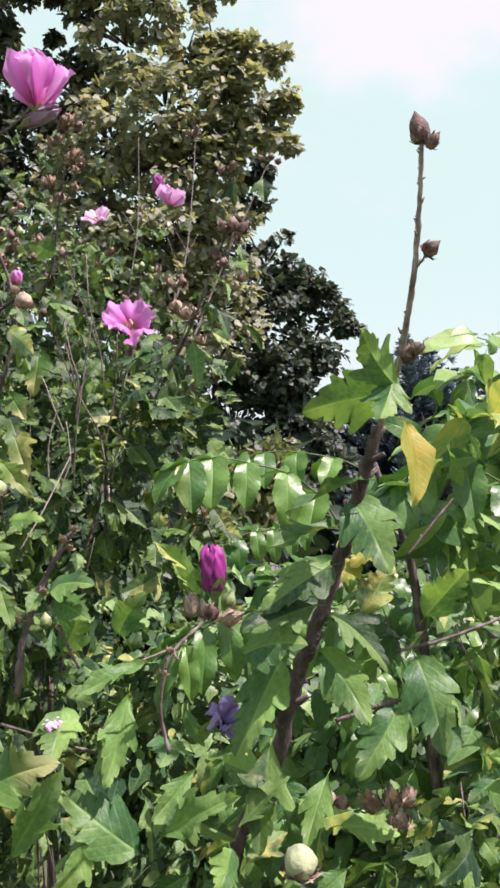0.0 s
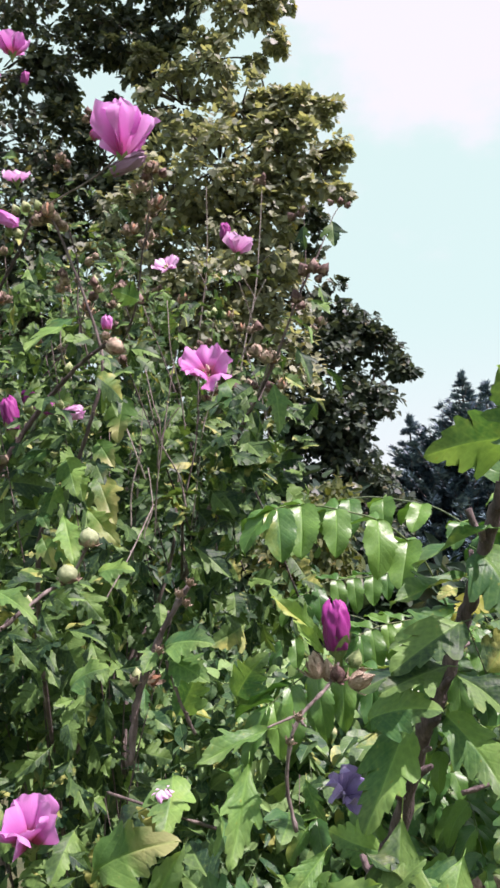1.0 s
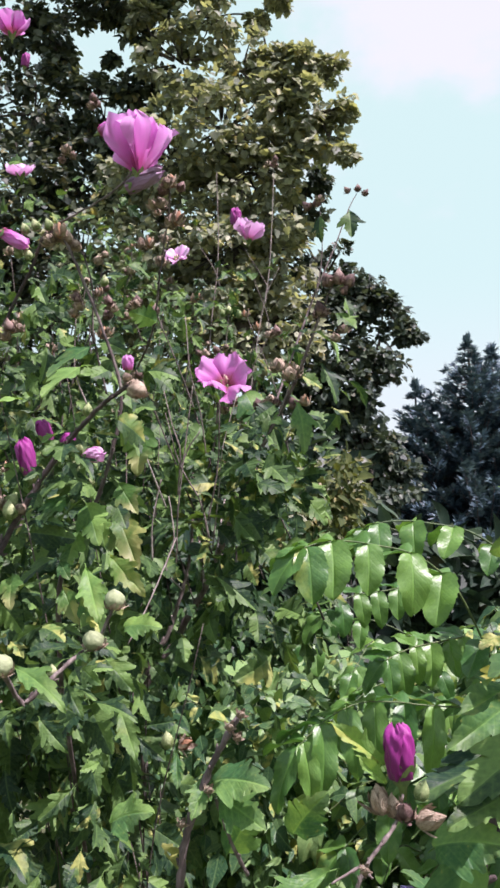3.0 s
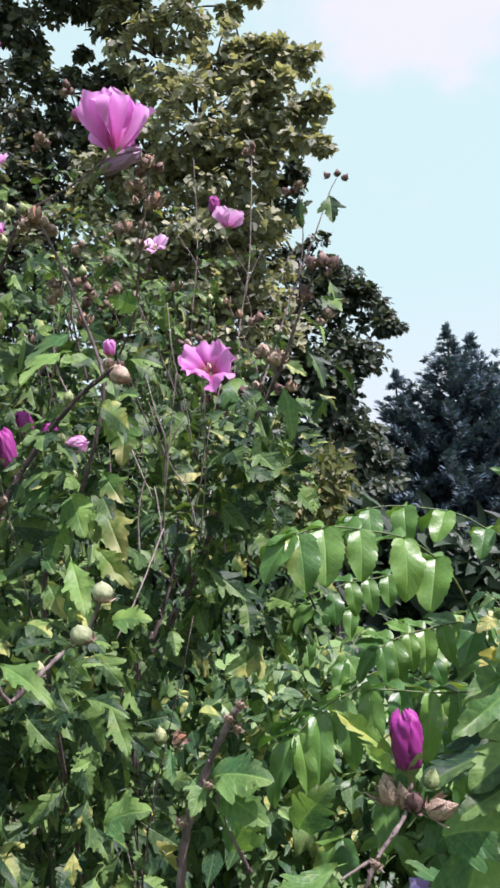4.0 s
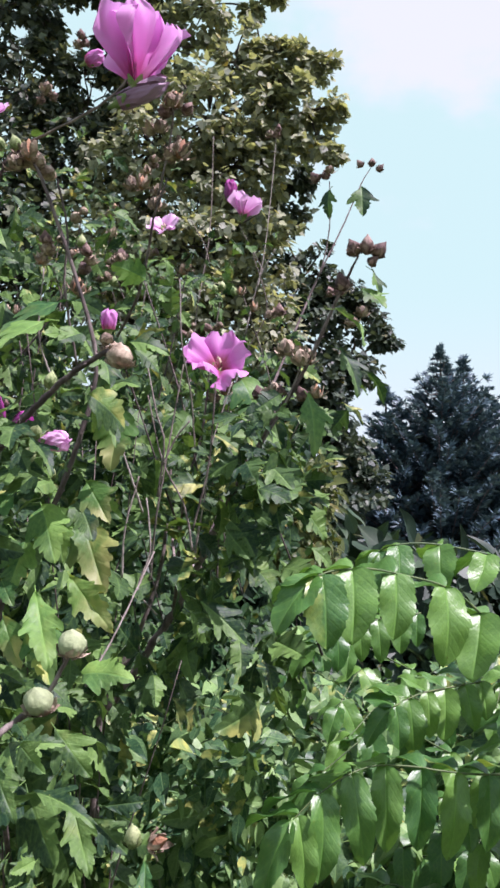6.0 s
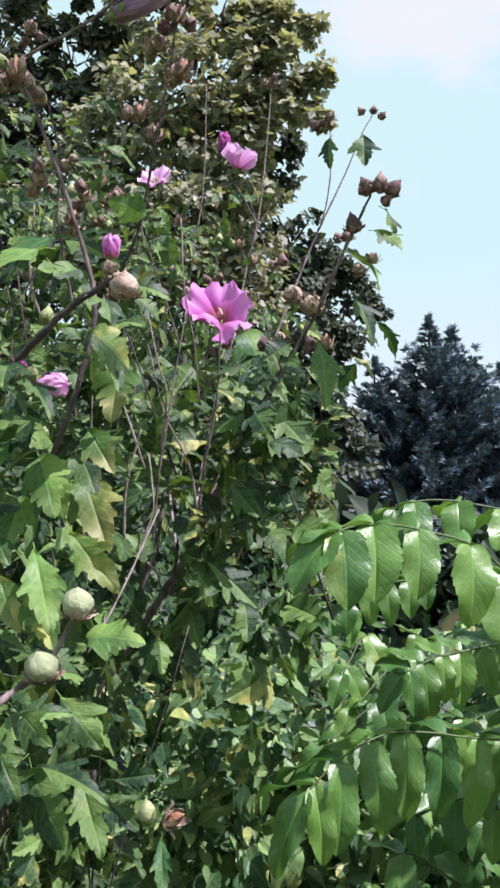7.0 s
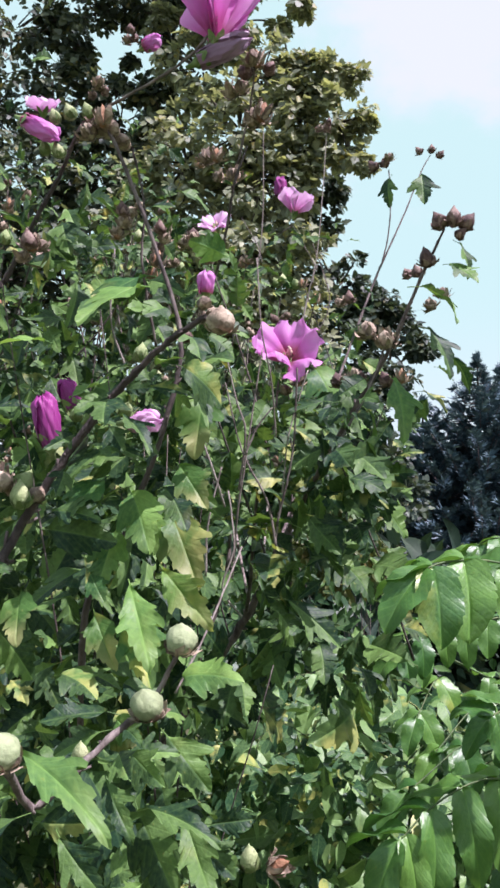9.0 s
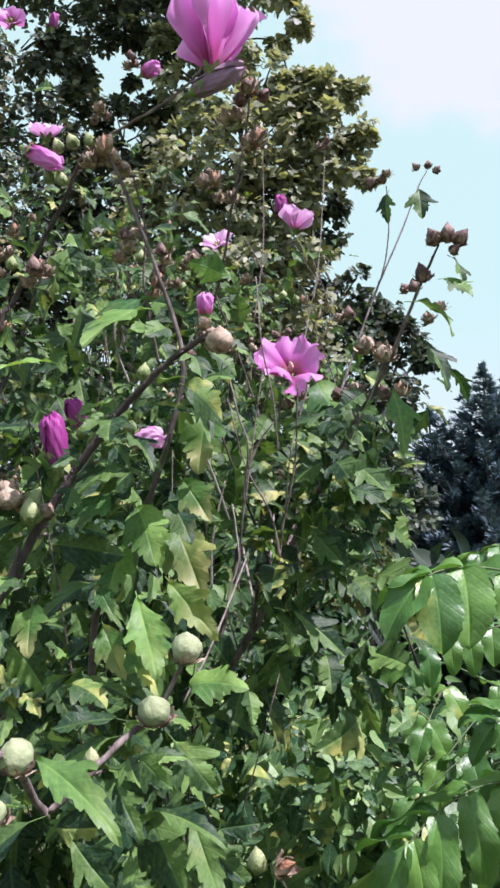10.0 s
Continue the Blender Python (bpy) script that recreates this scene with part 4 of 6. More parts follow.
# ---- leaf masses ----
def fill(rng, boxes, count, size, way_bias=(0.05, -0.25, -0.62), up_bias=1.0, keep=None, gap=-0.28, shrink=None):
    """Leaf poses strewn through rounded volumes (centre, radii), denser towards their skins."""
    out = []
    weights = [r[0] * r[1] * r[2] for c, r in boxes]
    while len(out) < count:
        c, r = rng.choices(boxes, weights)[0]
        d = any_way(rng)
        k = rng.random() ** 0.45
        p = Vector((c[0] + d.x * r[0] * k, c[1] + d.y * r[1] * k, c[2] + d.z * r[2] * k))
        if keep and not keep(p):
            continue
        if noise.noise(p * 7.0) < gap:
            continue
        s = size * rng.uniform(0.55, 1.35) * (1.0 if shrink is None else shrink(p))
        way = (any_way(rng) * 0.9 + d * 0.5 + Vector(way_bias)).normalized()
        up = Vector((0.25, -0.60, 0.70 * up_bias)) + any_way(rng) * 0.75
        out.append((p, p + way * s, up))
    return out


def twigs_into(rng, foot, boxes, count, r=0.003, keep=None):
    """Thin shoots from the foot up into the leaf volumes."""
    out = []
    while len(out) < count:
        c, rad = rng.choice(boxes)
        d = any_way(rng)
        p = Vector((c[0] + d.x * rad[0] * 0.9, c[1] + d.y * rad[1] * 0.9, c[2] + d.z * rad[2] * 0.9))
        if keep and not keep(p):
            continue
        q = Vector(foot).lerp(p, 0.55) + Vector((rng.uniform(-0.06, 0.06), rng.uniform(-0.05, 0.05), 0.05))
        if keep and not keep(q):
            continue
        out.append(tube_data(spline([Vector(foot) + Vector((rng.uniform(-0.1, 0.1), rng.uniform(-0.1, 0.1), 0)), q, p], 6), r * 2, r * 0.5, 5, 0.2, rng.randrange(999)))
    return out


# ---- the tall flowering shrub ----
FOOT = (-0.36, 1.30, 0.0)
shrub = thing("flowering_shrub", FOOT, "tall rose of Sharon shrub in pink bloom with brown seed pods", "shrub")

SHRUB_BOXES = [((-0.60, 1.42, 1.78), (0.46, 0.50, 0.42)), ((-0.24, 1.30, 1.68), (0.24, 0.26, 0.34)), ((-0.62, 1.62, 2.16), (0.40, 0.40, 0.30)),
               ((-0.46, 1.12, 1.38), (0.32, 0.26, 0.32)), ((-0.34, 1.60, 2.05), (0.26, 0.34, 0.36)), ((-0.42, 1.10, 1.75), (0.16, 0.16, 0.34)), ((-0.06, 1.22, 1.80), (0.10, 0.14, 0.20)),
               ((-0.34, 1.40, 1.30), (0.32, 0.26, 0.34)), ((-0.30, 1.02, 1.62), (0.14, 0.10, 0.34)), ((-0.42, 0.98, 1.95), (0.14, 0.12, 0.22)), ((-0.18, 1.15, 1.62), (0.14, 0.12, 0.26))]
LEAFY = []


def leafy(points, count, size, seed, spread=0.02):
    """Leaves set alternately along a stem."""
    rng = random.Random(seed)
    pts = spline(points, 10)
    for k in range(count):
        q = pts[min(len(pts) - 1, int((k + rng.random()) / count * len(pts)))]
        a = rng.uniform(0, 6.28)
        way = Vector((math.cos(a), math.sin(a) - 0.35, rng.uniform(-0.9, 0.25))).normalized()
        p = q + way * spread
        LEAFY.append((p, p + way * size * rng.uniform(0.65, 1.25), Vector((0.25, -0.7, 0.6)) + any_way(rng) * 0.7))



# camera standpoint; leaves between it and these spots are dropped
VIEWPOINT = Vector((-0.06, 0.16, 1.63))
VIEW_SPOTS = [((-0.224, 0.824, 2.069), 0.055), ((-0.202, 1.240, 1.914), 0.066), ((-0.228, 1.800, 2.383), 0.055), ((-0.390, 1.750, 2.328), 0.05), ((-0.764, 1.580, 2.799), 0.10), ((-0.616, 1.400, 2.377), 0.035), ((-0.205, 0.732, 1.785), 0.035), ((-0.290, 0.775, 1.735), 0.028), ((-0.262, 0.770, 1.768), 0.016),
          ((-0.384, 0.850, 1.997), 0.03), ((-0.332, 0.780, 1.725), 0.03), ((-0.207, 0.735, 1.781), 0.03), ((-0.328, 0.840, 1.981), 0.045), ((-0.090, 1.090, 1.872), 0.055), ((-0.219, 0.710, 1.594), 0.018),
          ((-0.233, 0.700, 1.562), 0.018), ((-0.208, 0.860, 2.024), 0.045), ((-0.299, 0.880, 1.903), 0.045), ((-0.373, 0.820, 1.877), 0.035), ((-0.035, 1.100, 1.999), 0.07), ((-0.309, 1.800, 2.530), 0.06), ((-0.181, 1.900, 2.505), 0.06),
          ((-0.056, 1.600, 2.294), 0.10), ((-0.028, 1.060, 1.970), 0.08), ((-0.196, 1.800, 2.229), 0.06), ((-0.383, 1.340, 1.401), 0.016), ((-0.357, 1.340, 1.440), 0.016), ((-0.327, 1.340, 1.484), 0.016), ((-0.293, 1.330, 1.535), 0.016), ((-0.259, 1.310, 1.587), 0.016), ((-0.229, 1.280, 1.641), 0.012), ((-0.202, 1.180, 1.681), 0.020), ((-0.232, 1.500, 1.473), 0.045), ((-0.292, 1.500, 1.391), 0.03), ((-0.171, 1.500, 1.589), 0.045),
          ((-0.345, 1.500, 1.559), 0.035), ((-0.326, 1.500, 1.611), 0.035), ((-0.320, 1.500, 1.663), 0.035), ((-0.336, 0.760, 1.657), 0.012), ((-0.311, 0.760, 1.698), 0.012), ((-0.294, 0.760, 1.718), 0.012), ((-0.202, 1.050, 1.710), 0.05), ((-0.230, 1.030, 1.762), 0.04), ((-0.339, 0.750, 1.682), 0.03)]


def clear_of_sightlines(p):
    for c, r in VIEW_SPOTS:
        k = (c[1] - VIEWPOINT.y) / (p.y - VIEWPOINT.y)
        if k > 0.97 and (VIEWPOINT + (p - VIEWPOINT) * k - Vector(c)).length < r:
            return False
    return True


def shrub_keep(p):
    """Leaves thin out towards the top; camera sightlines to blooms, pods and stems stay clear."""
    if p.y < 0.84 + 0.45 * max(0, p.x + 0.30) or p.z < 0.5:
        return False
    # two cuts trim the shrub's right side to fit the camera's view
    if p.z < 1.50 and p.x + 0.113 > -0.20 * (p.y - 0.285):
        return False
    if p.z < 1.84 and p.x + 0.108 > 0.045 * (p.y - 0.278):
        return False
    if noise.cell(p * 31.0) > 1.0 - 1.5 * (p.z - 1.68):
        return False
    return clear_of_sightlines(p)


# main stems
stem(shrub, [(-0.62, 0.95, 0.0), (-0.474, 0.800, 1.477), (-0.366, 0.750, 1.597), (-0.336, 0.760, 1.657), (-0.311, 0.760, 1.698), (-0.280, 0.755, 1.736), (-0.247, 0.745, 1.766), (-0.214, 0.735, 1.784)], 0.0056, 0.0026, M_BARK_DARK)
stem(shrub, [(-0.44, 1.45, 0.0), (-0.42, 1.30, 0.95), (-0.326, 0.860, 1.542), (-0.295, 0.860, 1.663), (-0.269, 0.850, 1.731), (-0.256, 0.850, 1.803), (-0.278, 0.850, 1.879), (-0.311, 0.845, 1.963), (-0.322, 0.843, 1.983)], 0.0043, 0.0018, M_BARK)
stem(shrub, [(-0.349, 0.855, 1.985), (-0.335, 0.850, 1.996), (-0.273, 0.830, 2.013), (-0.247, 0.825, 2.028), (-0.233, 0.822, 2.042)], 0.0015, 0.0016, M_BARK_PALE)
stem(shrub, [(-0.55, 1.05, 0.3), (-0.485, 0.920, 1.698), (-0.437, 0.900, 1.851), (-0.422, 0.900, 1.882), (-0.396, 0.885, 1.919), (-0.366, 0.870, 1.960), (-0.348, 0.855, 1.987)], 0.0043, 0.0022, M_BARK_DARK)
stem(shrub, [(-0.66, 1.40, 0.0), (-0.582, 1.370, 1.084), (-0.485, 1.360, 1.249), (-0.399, 1.360, 1.382), (-0.331, 1.360, 1.481), (-0.261, 1.330, 1.586), (-0.205, 1.250, 1.685)], 0.0112, 0.0064, M_BARK_DARK)
stem(shrub, [(-0.254, 1.330, 1.601), (-0.205, 1.250, 1.685), (-0.144, 1.160, 1.782), (-0.089, 1.110, 1.865), (-0.055, 1.080, 1.936), (-0.032, 1.060, 1.981)], 0.0058, 0.0016, M_BARK_DARK)
stem(shrub, [(-0.269, 1.340, 1.575), (-0.256, 1.280, 1.616), (-0.240, 1.220, 1.725), (-0.223, 1.235, 1.811), (-0.218, 1.240, 1.870)], 0.0040, 0.0016, M_BARK)
stem(shrub, [(-0.263, 1.340, 1.586), (-0.325, 1.600, 1.742), (-0.337, 1.780, 1.889), (-0.328, 1.800, 2.144), (-0.306, 1.800, 2.331), (-0.305, 1.800, 2.549)], 0.0030, 0.0012, M_BARK_PALE)
stem(shrub, [(-0.247, 1.340, 1.616), (-0.266, 1.600, 1.761), (-0.265, 1.880, 1.930), (-0.228, 1.900, 2.170), (-0.199, 1.900, 2.312), (-0.185, 1.900, 2.464), (-0.176, 1.900, 2.606)], 0.0028, 0.0011, M_BARK_PALE)
stem(shrub, [(-0.356, 1.850, 2.383), (-0.323, 1.850, 2.324), (-0.311, 1.850, 2.281)], 0.0011, 0.0018, M_BARK_PALE)
stem(shrub, [(-0.257, 1.920, 2.401), (-0.209, 1.920, 2.311), (-0.199, 1.910, 2.285)], 0.0011, 0.0018, M_BARK_PALE)
stem(shrub, [(-0.172, 1.900, 2.337), (-0.201, 1.900, 2.281), (-0.208, 1.900, 2.250)], 0.0009, 0.0018, M_BARK_PALE)
stem(shrub, [(-0.6, 1.25, 0.6), (-0.319, 0.660, 1.477), (-0.279, 0.670, 1.517), (-0.252, 0.690, 1.545), (-0.236, 0.710, 1.560), (-0.218, 0.710, 1.594)], 0.0036, 0.0018, M_BARK)
stem(shrub, [(-0.228, 1.300, 1.652), (-0.167, 1.500, 1.884), (-0.095, 1.600, 2.112), (-0.066, 1.600, 2.182), (-0.033, 1.620, 2.262), (0.002, 1.640, 2.356), (0.020, 1.650, 2.393)], 0.0036, 0.0010, M_BARK_DARK)
stem(shrub, [(-0.074, 1.605, 2.165), (-0.062, 1.605, 2.215), (-0.056, 1.600, 2.274), (-0.058, 1.600, 2.341)], 0.0020, 0.0012, M_BARK_DARK)
stem(shrub, [FOOT, (-0.40, 1.48, 0.8), (-0.408, 1.500, 1.381), (-0.363, 1.500, 1.499), (-0.326, 1.500, 1.611), (-0.315, 1.500, 1.698), (-0.314, 1.520, 1.843)], 0.0086, 0.0028, M_BARK_PALE)
stem(shrub, [(-0.264, 0.900, 1.539), (-0.243, 0.920, 1.587), (-0.221, 0.950, 1.653)], 0.0012, 0.0011, M_BARK_PALE)
stem(shrub, [(-0.249, 1.020, 1.814), (-0.233, 1.030, 1.748), (-0.210, 1.040, 1.702), (-0.201, 1.050, 1.656)], 0.0009, 0.0019, M_BARK_PALE)
stem(shrub, [(-0.217, 1.000, 1.932), (-0.212, 1.000, 1.863), (-0.204, 1.020, 1.814), (-0.201, 1.040, 1.763)], 0.0008, 0.0013, M_BARK_PALE)
stem(shrub, [(-0.241, 1.000, 1.706), (-0.235, 1.000, 1.655), (-0.245, 1.000, 1.617), (-0.230, 1.020, 1.592)], 0.0011, 0.0013, M_BARK_PALE)
stem(shrub, [(-0.179, 1.020, 1.827), (-0.184, 1.030, 1.748), (-0.200, 1.040, 1.676)], 0.0012, 0.0016, M_BARK)
stem(shrub, [(-0.303, 0.860, 1.971), (-0.294, 0.870, 1.926), (-0.297, 0.880, 1.881), (-0.288, 0.900, 1.815)], 0.0013, 0.0016, M_BARK)
stem(shrub, [(-0.214, 0.900, 1.991), (-0.224, 0.900, 1.959), (-0.233, 0.920, 1.932), (-0.248, 0.950, 1.897), (-0.279, 1.000, 1.871)], 0.0013, 0.0021, M_BARK)
stem(shrub, [(-0.203, 0.860, 2.040), (-0.209, 0.880, 2.016), (-0.222, 0.900, 1.975)], 0.0011, 0.0016, M_BARK)
stem(shrub, [(-0.092, 1.100, 1.869), (-0.112, 1.100, 1.819), (-0.146, 1.100, 1.759)], 0.0013, 0.0022, M_BARK)
stem(shrub, [(-0.187, 1.500, 2.164), (-0.161, 1.500, 2.065), (-0.194, 1.500, 1.990)], 0.0008, 0.0014, M_BARK_PALE)
stem(shrub, [(-0.343, 0.950, 1.925), (-0.347, 0.960, 1.861), (-0.335, 0.970, 1.819)], 0.0009, 0.0014, M_BARK_PALE)

# thin pale shoots among the stems
for k, line in enumerate((
        [(-0.246, 1.000, 1.838), (-0.235, 1.000, 1.792), (-0.226, 1.000, 1.760), (-0.234, 1.020, 1.709)],
        [(-0.213, 1.020, 1.847), (-0.221, 1.020, 1.791), (-0.229, 1.020, 1.731), (-0.237, 1.030, 1.683), (-0.244, 1.050, 1.623)],
        [(-0.267, 0.980, 1.761), (-0.253, 0.980, 1.725), (-0.244, 1.000, 1.691)],
        [(-0.201, 1.000, 1.784), (-0.215, 1.000, 1.765), (-0.226, 1.000, 1.739)],
        [(-0.243, 0.970, 1.724), (-0.254, 0.970, 1.673), (-0.257, 0.980, 1.628)],
        [(-0.176, 1.150, 1.859), (-0.197, 1.150, 1.787), (-0.204, 1.150, 1.724), (-0.215, 1.150, 1.642)],
        [(-0.088, 1.100, 1.815), (-0.111, 1.100, 1.767), (-0.141, 1.120, 1.721)])):
    stem(shrub, line, 0.0009, 0.0016, M_BARK_PALE)

leafy([(-0.366, 0.750, 1.597), (-0.336, 0.760, 1.657), (-0.311, 0.760, 1.698), (-0.280, 0.755, 1.736), (-0.247, 0.745, 1.766)], 32, 0.034, 1)
leafy([(-0.336, 0.840, 1.487), (-0.326, 0.860, 1.542), (-0.295, 0.860, 1.663), (-0.269, 0.850, 1.731)], 42, 0.037, 2, 0.03)
leafy([(-0.269, 0.850, 1.731), (-0.256, 0.850, 1.803), (-0.278, 0.850, 1.879)], 15, 0.034, 3)
leafy([(-0.485, 0.920, 1.698), (-0.437, 0.900, 1.851), (-0.396, 0.870, 1.915), (-0.360, 0.850, 1.951)], 22, 0.036, 4)
leafy([(-0.219, 1.000, 1.609), (-0.197, 1.050, 1.673), (-0.145, 1.070, 1.766)], 34, 0.050, 5, 0.035)
leafy([(-0.145, 1.070, 1.766), (-0.090, 1.080, 1.856), (-0.056, 1.070, 1.932)], 15, 0.033, 6)
leafy([(-0.271, 1.200, 1.617), (-0.240, 1.220, 1.725), (-0.223, 1.235, 1.811), (-0.218, 1.240, 1.856)], 46, 0.054, 7, 0.04)
leafy([(-0.235, 1.120, 1.600), (-0.205, 1.130, 1.690), (-0.190, 1.140, 1.780)], 26, 0.052, 21, 0.045)
leafy([(-0.170, 1.080, 1.640), (-0.135, 1.090, 1.720), (-0.115, 1.100, 1.790)], 24, 0.050, 22, 0.040)
leafy([(-0.279, 0.670, 1.517), (-0.252, 0.690, 1.545), (-0.236, 0.710, 1.560)], 13, 0.029, 8, 0.02)
leafy([(-0.171, 1.580, 1.901), (-0.095, 1.600, 2.112)], 17, 0.041, 9, 0.03)
leafy([(-0.165, 1.000, 1.701), (-0.138, 1.020, 1.768), (-0.121, 1.060, 1.822)], 26, 0.052, 10, 0.03)
leafy([(-0.332, 0.740, 1.467), (-0.330, 0.760, 1.538), (-0.330, 0.780, 1.606)], 22, 0.030, 11, 0.03)
leafy([(-0.50, 0.80, 1.15), (-0.38, 0.78, 1.28), (-0.22, 0.80, 1.38)], 22, 0.030, 13, 0.05)
leafy([(-0.45, 0.86, 1.10), (-0.30, 0.84, 1.24), (-0.16, 0.86, 1.34)], 17, 0.031, 14, 0.06)
leafy([(-0.241, 0.800, 1.451), (-0.257, 0.820, 1.494), (-0.251, 0.840, 1.546)], 10, 0.031, 12, 0.03)


def grow_shrub():
    rng = random.Random(5)
    poses = [q for q in LEAFY if shrub_keep(q[1]) or q[0].y < 0.84] + fill(rng, SHRUB_BOXES, 4700, 0.043, keep=shrub_keep, gap=0.02, shrink=lambda p: 1.08 - 0.55 * min(1, max(0, p.z - 1.55) / 0.6))
    poses = [q for q in poses if q[0].y < 0.84 or all(clear_of_sightlines(q[0].lerp(q[1], t)) for t in (0.5, 1.0))]
    poses.sort(key=lambda q: q[0].y)
    for base, tip, up in poses[:255]:
        leaf(shrub, base, tip, up, rng.randrange(6), rng.uniform(0.85, 1.2))
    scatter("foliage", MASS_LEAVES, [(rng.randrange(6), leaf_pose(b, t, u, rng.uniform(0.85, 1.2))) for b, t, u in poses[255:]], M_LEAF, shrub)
    joined("twig_mass", twigs_into(rng, (-0.36, 1.3, 0.6), SHRUB_BOXES, 18, 0.0009, shrub_keep), M_BARK, shrub)


grow_shrub()

# flowers
flower(shrub, (-0.229, 0.824, 2.031), (0.03, -0.12, 1), 0.064, 0.30, 0.12, M_PETAL_GOBLET, 0.25, 3, 0.82, 0.16, "large goblet-shaped pink flower", petals=6, leans=[0.48, 0.10, 0.16, 0.26, 0.22, 0.06], crumple=0.012, foot=0.7)
flower(shrub, (-0.203, 1.240, 1.892), (0.0, -0.86, 0.55), 0.057, 0.72, 0.60, M_PETAL, 0.3, 4, 0.92, 0.13, "open pink flower with a crimson eye")
flower(shrub, (-0.251, 1.940, 2.424), (0.30, -0.35, 0.85), 0.062, 0.35, 0.55, M_PETAL_PALE, 0.9, 5, 0.85, 0.06, "half-open pale pink flower")
closed_flower(shrub, (-0.284, 1.950, 2.477), (0.05, -0.1, 1), 0.042, 0.012, M_PETAL_DEEP, 6)
flower(shrub, (-0.389, 1.750, 2.310), (-0.1, -0.6, 0.7), 0.042, 0.8, 0.5, M_PETAL_PALE, 0.2, 7, 0.9, 0.09, "small frilled pink flower")
flower(shrub, (-0.733, 1.600, 2.808), (0.05, -0.25, 1), 0.062, 0.40, 0.45, M_PETAL, 0.7, 8, 0.9, 0.06, "goblet-shaped pink flower")
flower(shrub, (-0.761, 1.550, 2.708), (0.1, -0.95, 0.25), 0.036, 0.9, 0.45, M_PETAL, 0.1, 9, 1.05, 0.05, "open pink flower with a dark eye")
flower(shrub, (-0.852, 1.600, 2.787), (-0.2, -0.3, 1), 0.052, 0.5, 0.5, M_PETAL, 0.2, 10, 0.9, 0.05, "half-open pink flower")
closed_flower(shrub, (-0.703, 1.600, 2.732), (0.2, -0.1, 1), 0.03, 0.008, M_PETAL_DEEP, 11)
flower(shrub, (-0.616, 1.400, 2.358), (0.1, -0.5, 0.8), 0.036, 0.6, 0.6, M_PETAL_PALE, 0.4, 12, 0.9, 0.06, "pale pink flower half hidden by leaves")
closed_flower(shrub, (-0.391, 0.843, 1.992), (0.80, -0.15, -0.52), 0.036, 0.0066, M_PETAL, 13, "drooping rolled-up pink flower")
closed_flower(shrub, (-0.326, 0.780, 1.709), (-0.22, -0.05, 1), 0.036, 0.0070, M_PETAL_DEEP, 14, "rolled-up magenta flower")
closed_flower(shrub, (-0.355, 0.900, 1.760), (-0.35, 0.0, 1), 0.028, 0.0068, M_PETAL_DEEP, 15)
closed_flower(shrub, (-0.343, 0.900, 1.756), (0.7, 0.0, 0.7), 0.018, 0.006, M_PETAL_DEEP, 16)
closed_flower(shrub, (-0.278, 0.790, 1.729), (1, -0.3, 0.0), 0.022, 0.0062, M_PETAL_PALE, 17, "faded lilac flower")
closed_flower(shrub, (-0.246, 0.830, 2.022), (1, -0.1, 0.38), 0.043, 0.0075, M_PETAL_SPENT, 18, "withered purple-brown flower")
closed_flower(shrub, (-0.398, 1.200, 2.315), (0.9, -0.2, 0.3), 0.026, 0.008, M_PETAL, 19)
closed_flower(shrub, (-0.216, 0.738, 1.796), (0.05, -0.15, 1), 0.0135, 0.0042, M_PETAL, 20, "", 0.40)

# seed pods and buds
cluster(shrub, (-0.201, 0.860, 2.045), 0.014, ["orange", "red", "brown", "red"], 1)
cluster(shrub, (-0.214, 0.860, 2.021), 0.014, ["brown", "brown"], 2)
cluster(shrub, (-0.201, 0.880, 2.010), 0.017, ["orange", "brown"], 3, way=(0.3, 0, 1))
cluster(shrub, (-0.250, 0.950, 2.015), 0.016, ["orange", "brown"], 4)
cluster(shrub, (-0.228, 0.920, 1.978), 0.014, ["brown"], 5)
cluster(shrub, (-0.321, 0.850, 1.986), 0.019, ["nut", "red", "orange", "nut", "brown"], 6)
for q, s in (((-0.364, 0.850, 1.991), 0.011), ((-0.351, 0.850, 1.994), 0.012), ((-0.336, 0.850, 1.993), 0.012), ((-0.326, 0.850, 1.987), 0.010), ((-0.371, 0.850, 1.964), 0.011), ((-0.359, 0.850, 1.961), 0.011)):
    pod(shrub, q, (-0.3, -0.3, 0.8), s, "bud", int(q[0] * -1000) % 7)
cluster(shrub, (-0.307, 0.860, 1.910), 0.014, ["brown", "orange", "red"], 7)
cluster(shrub, (-0.297, 0.950, 1.936), 0.014, ["brown", "red", "red"], 8)
cluster(shrub, (-0.281, 0.860, 1.877), 0.016, ["orange"], 9, way=(0.3, 0, 0.9))
pod(shrub, (-0.205, 0.732, 1.772), (0.1, -0.5, 0.9), 0.0195, "nut", 1)
cluster(shrub, (-0.212, 0.740, 1.789), 0.011, ["nut", "brown", "nut"], 10)
cluster(shrub, (-0.366, 0.820, 1.876), 0.014, ["orange", "brown", "red", "brown"], 11)
cluster(shrub, (-0.388, 0.820, 1.880), 0.010, ["bud", "brown"], 12)
cluster(shrub, (-0.344, 0.750, 1.688), 0.0165, ["nut", "brown", "nut", "bud"], 13)
cluster(shrub, (-0.332, 0.750, 1.677), 0.0135, ["nut", "orange", "bud", "nut"], 14)
pod(shrub, (-0.262, 0.760, 1.763), (0.1, -0.1, 1), 0.011, "bud", 3)
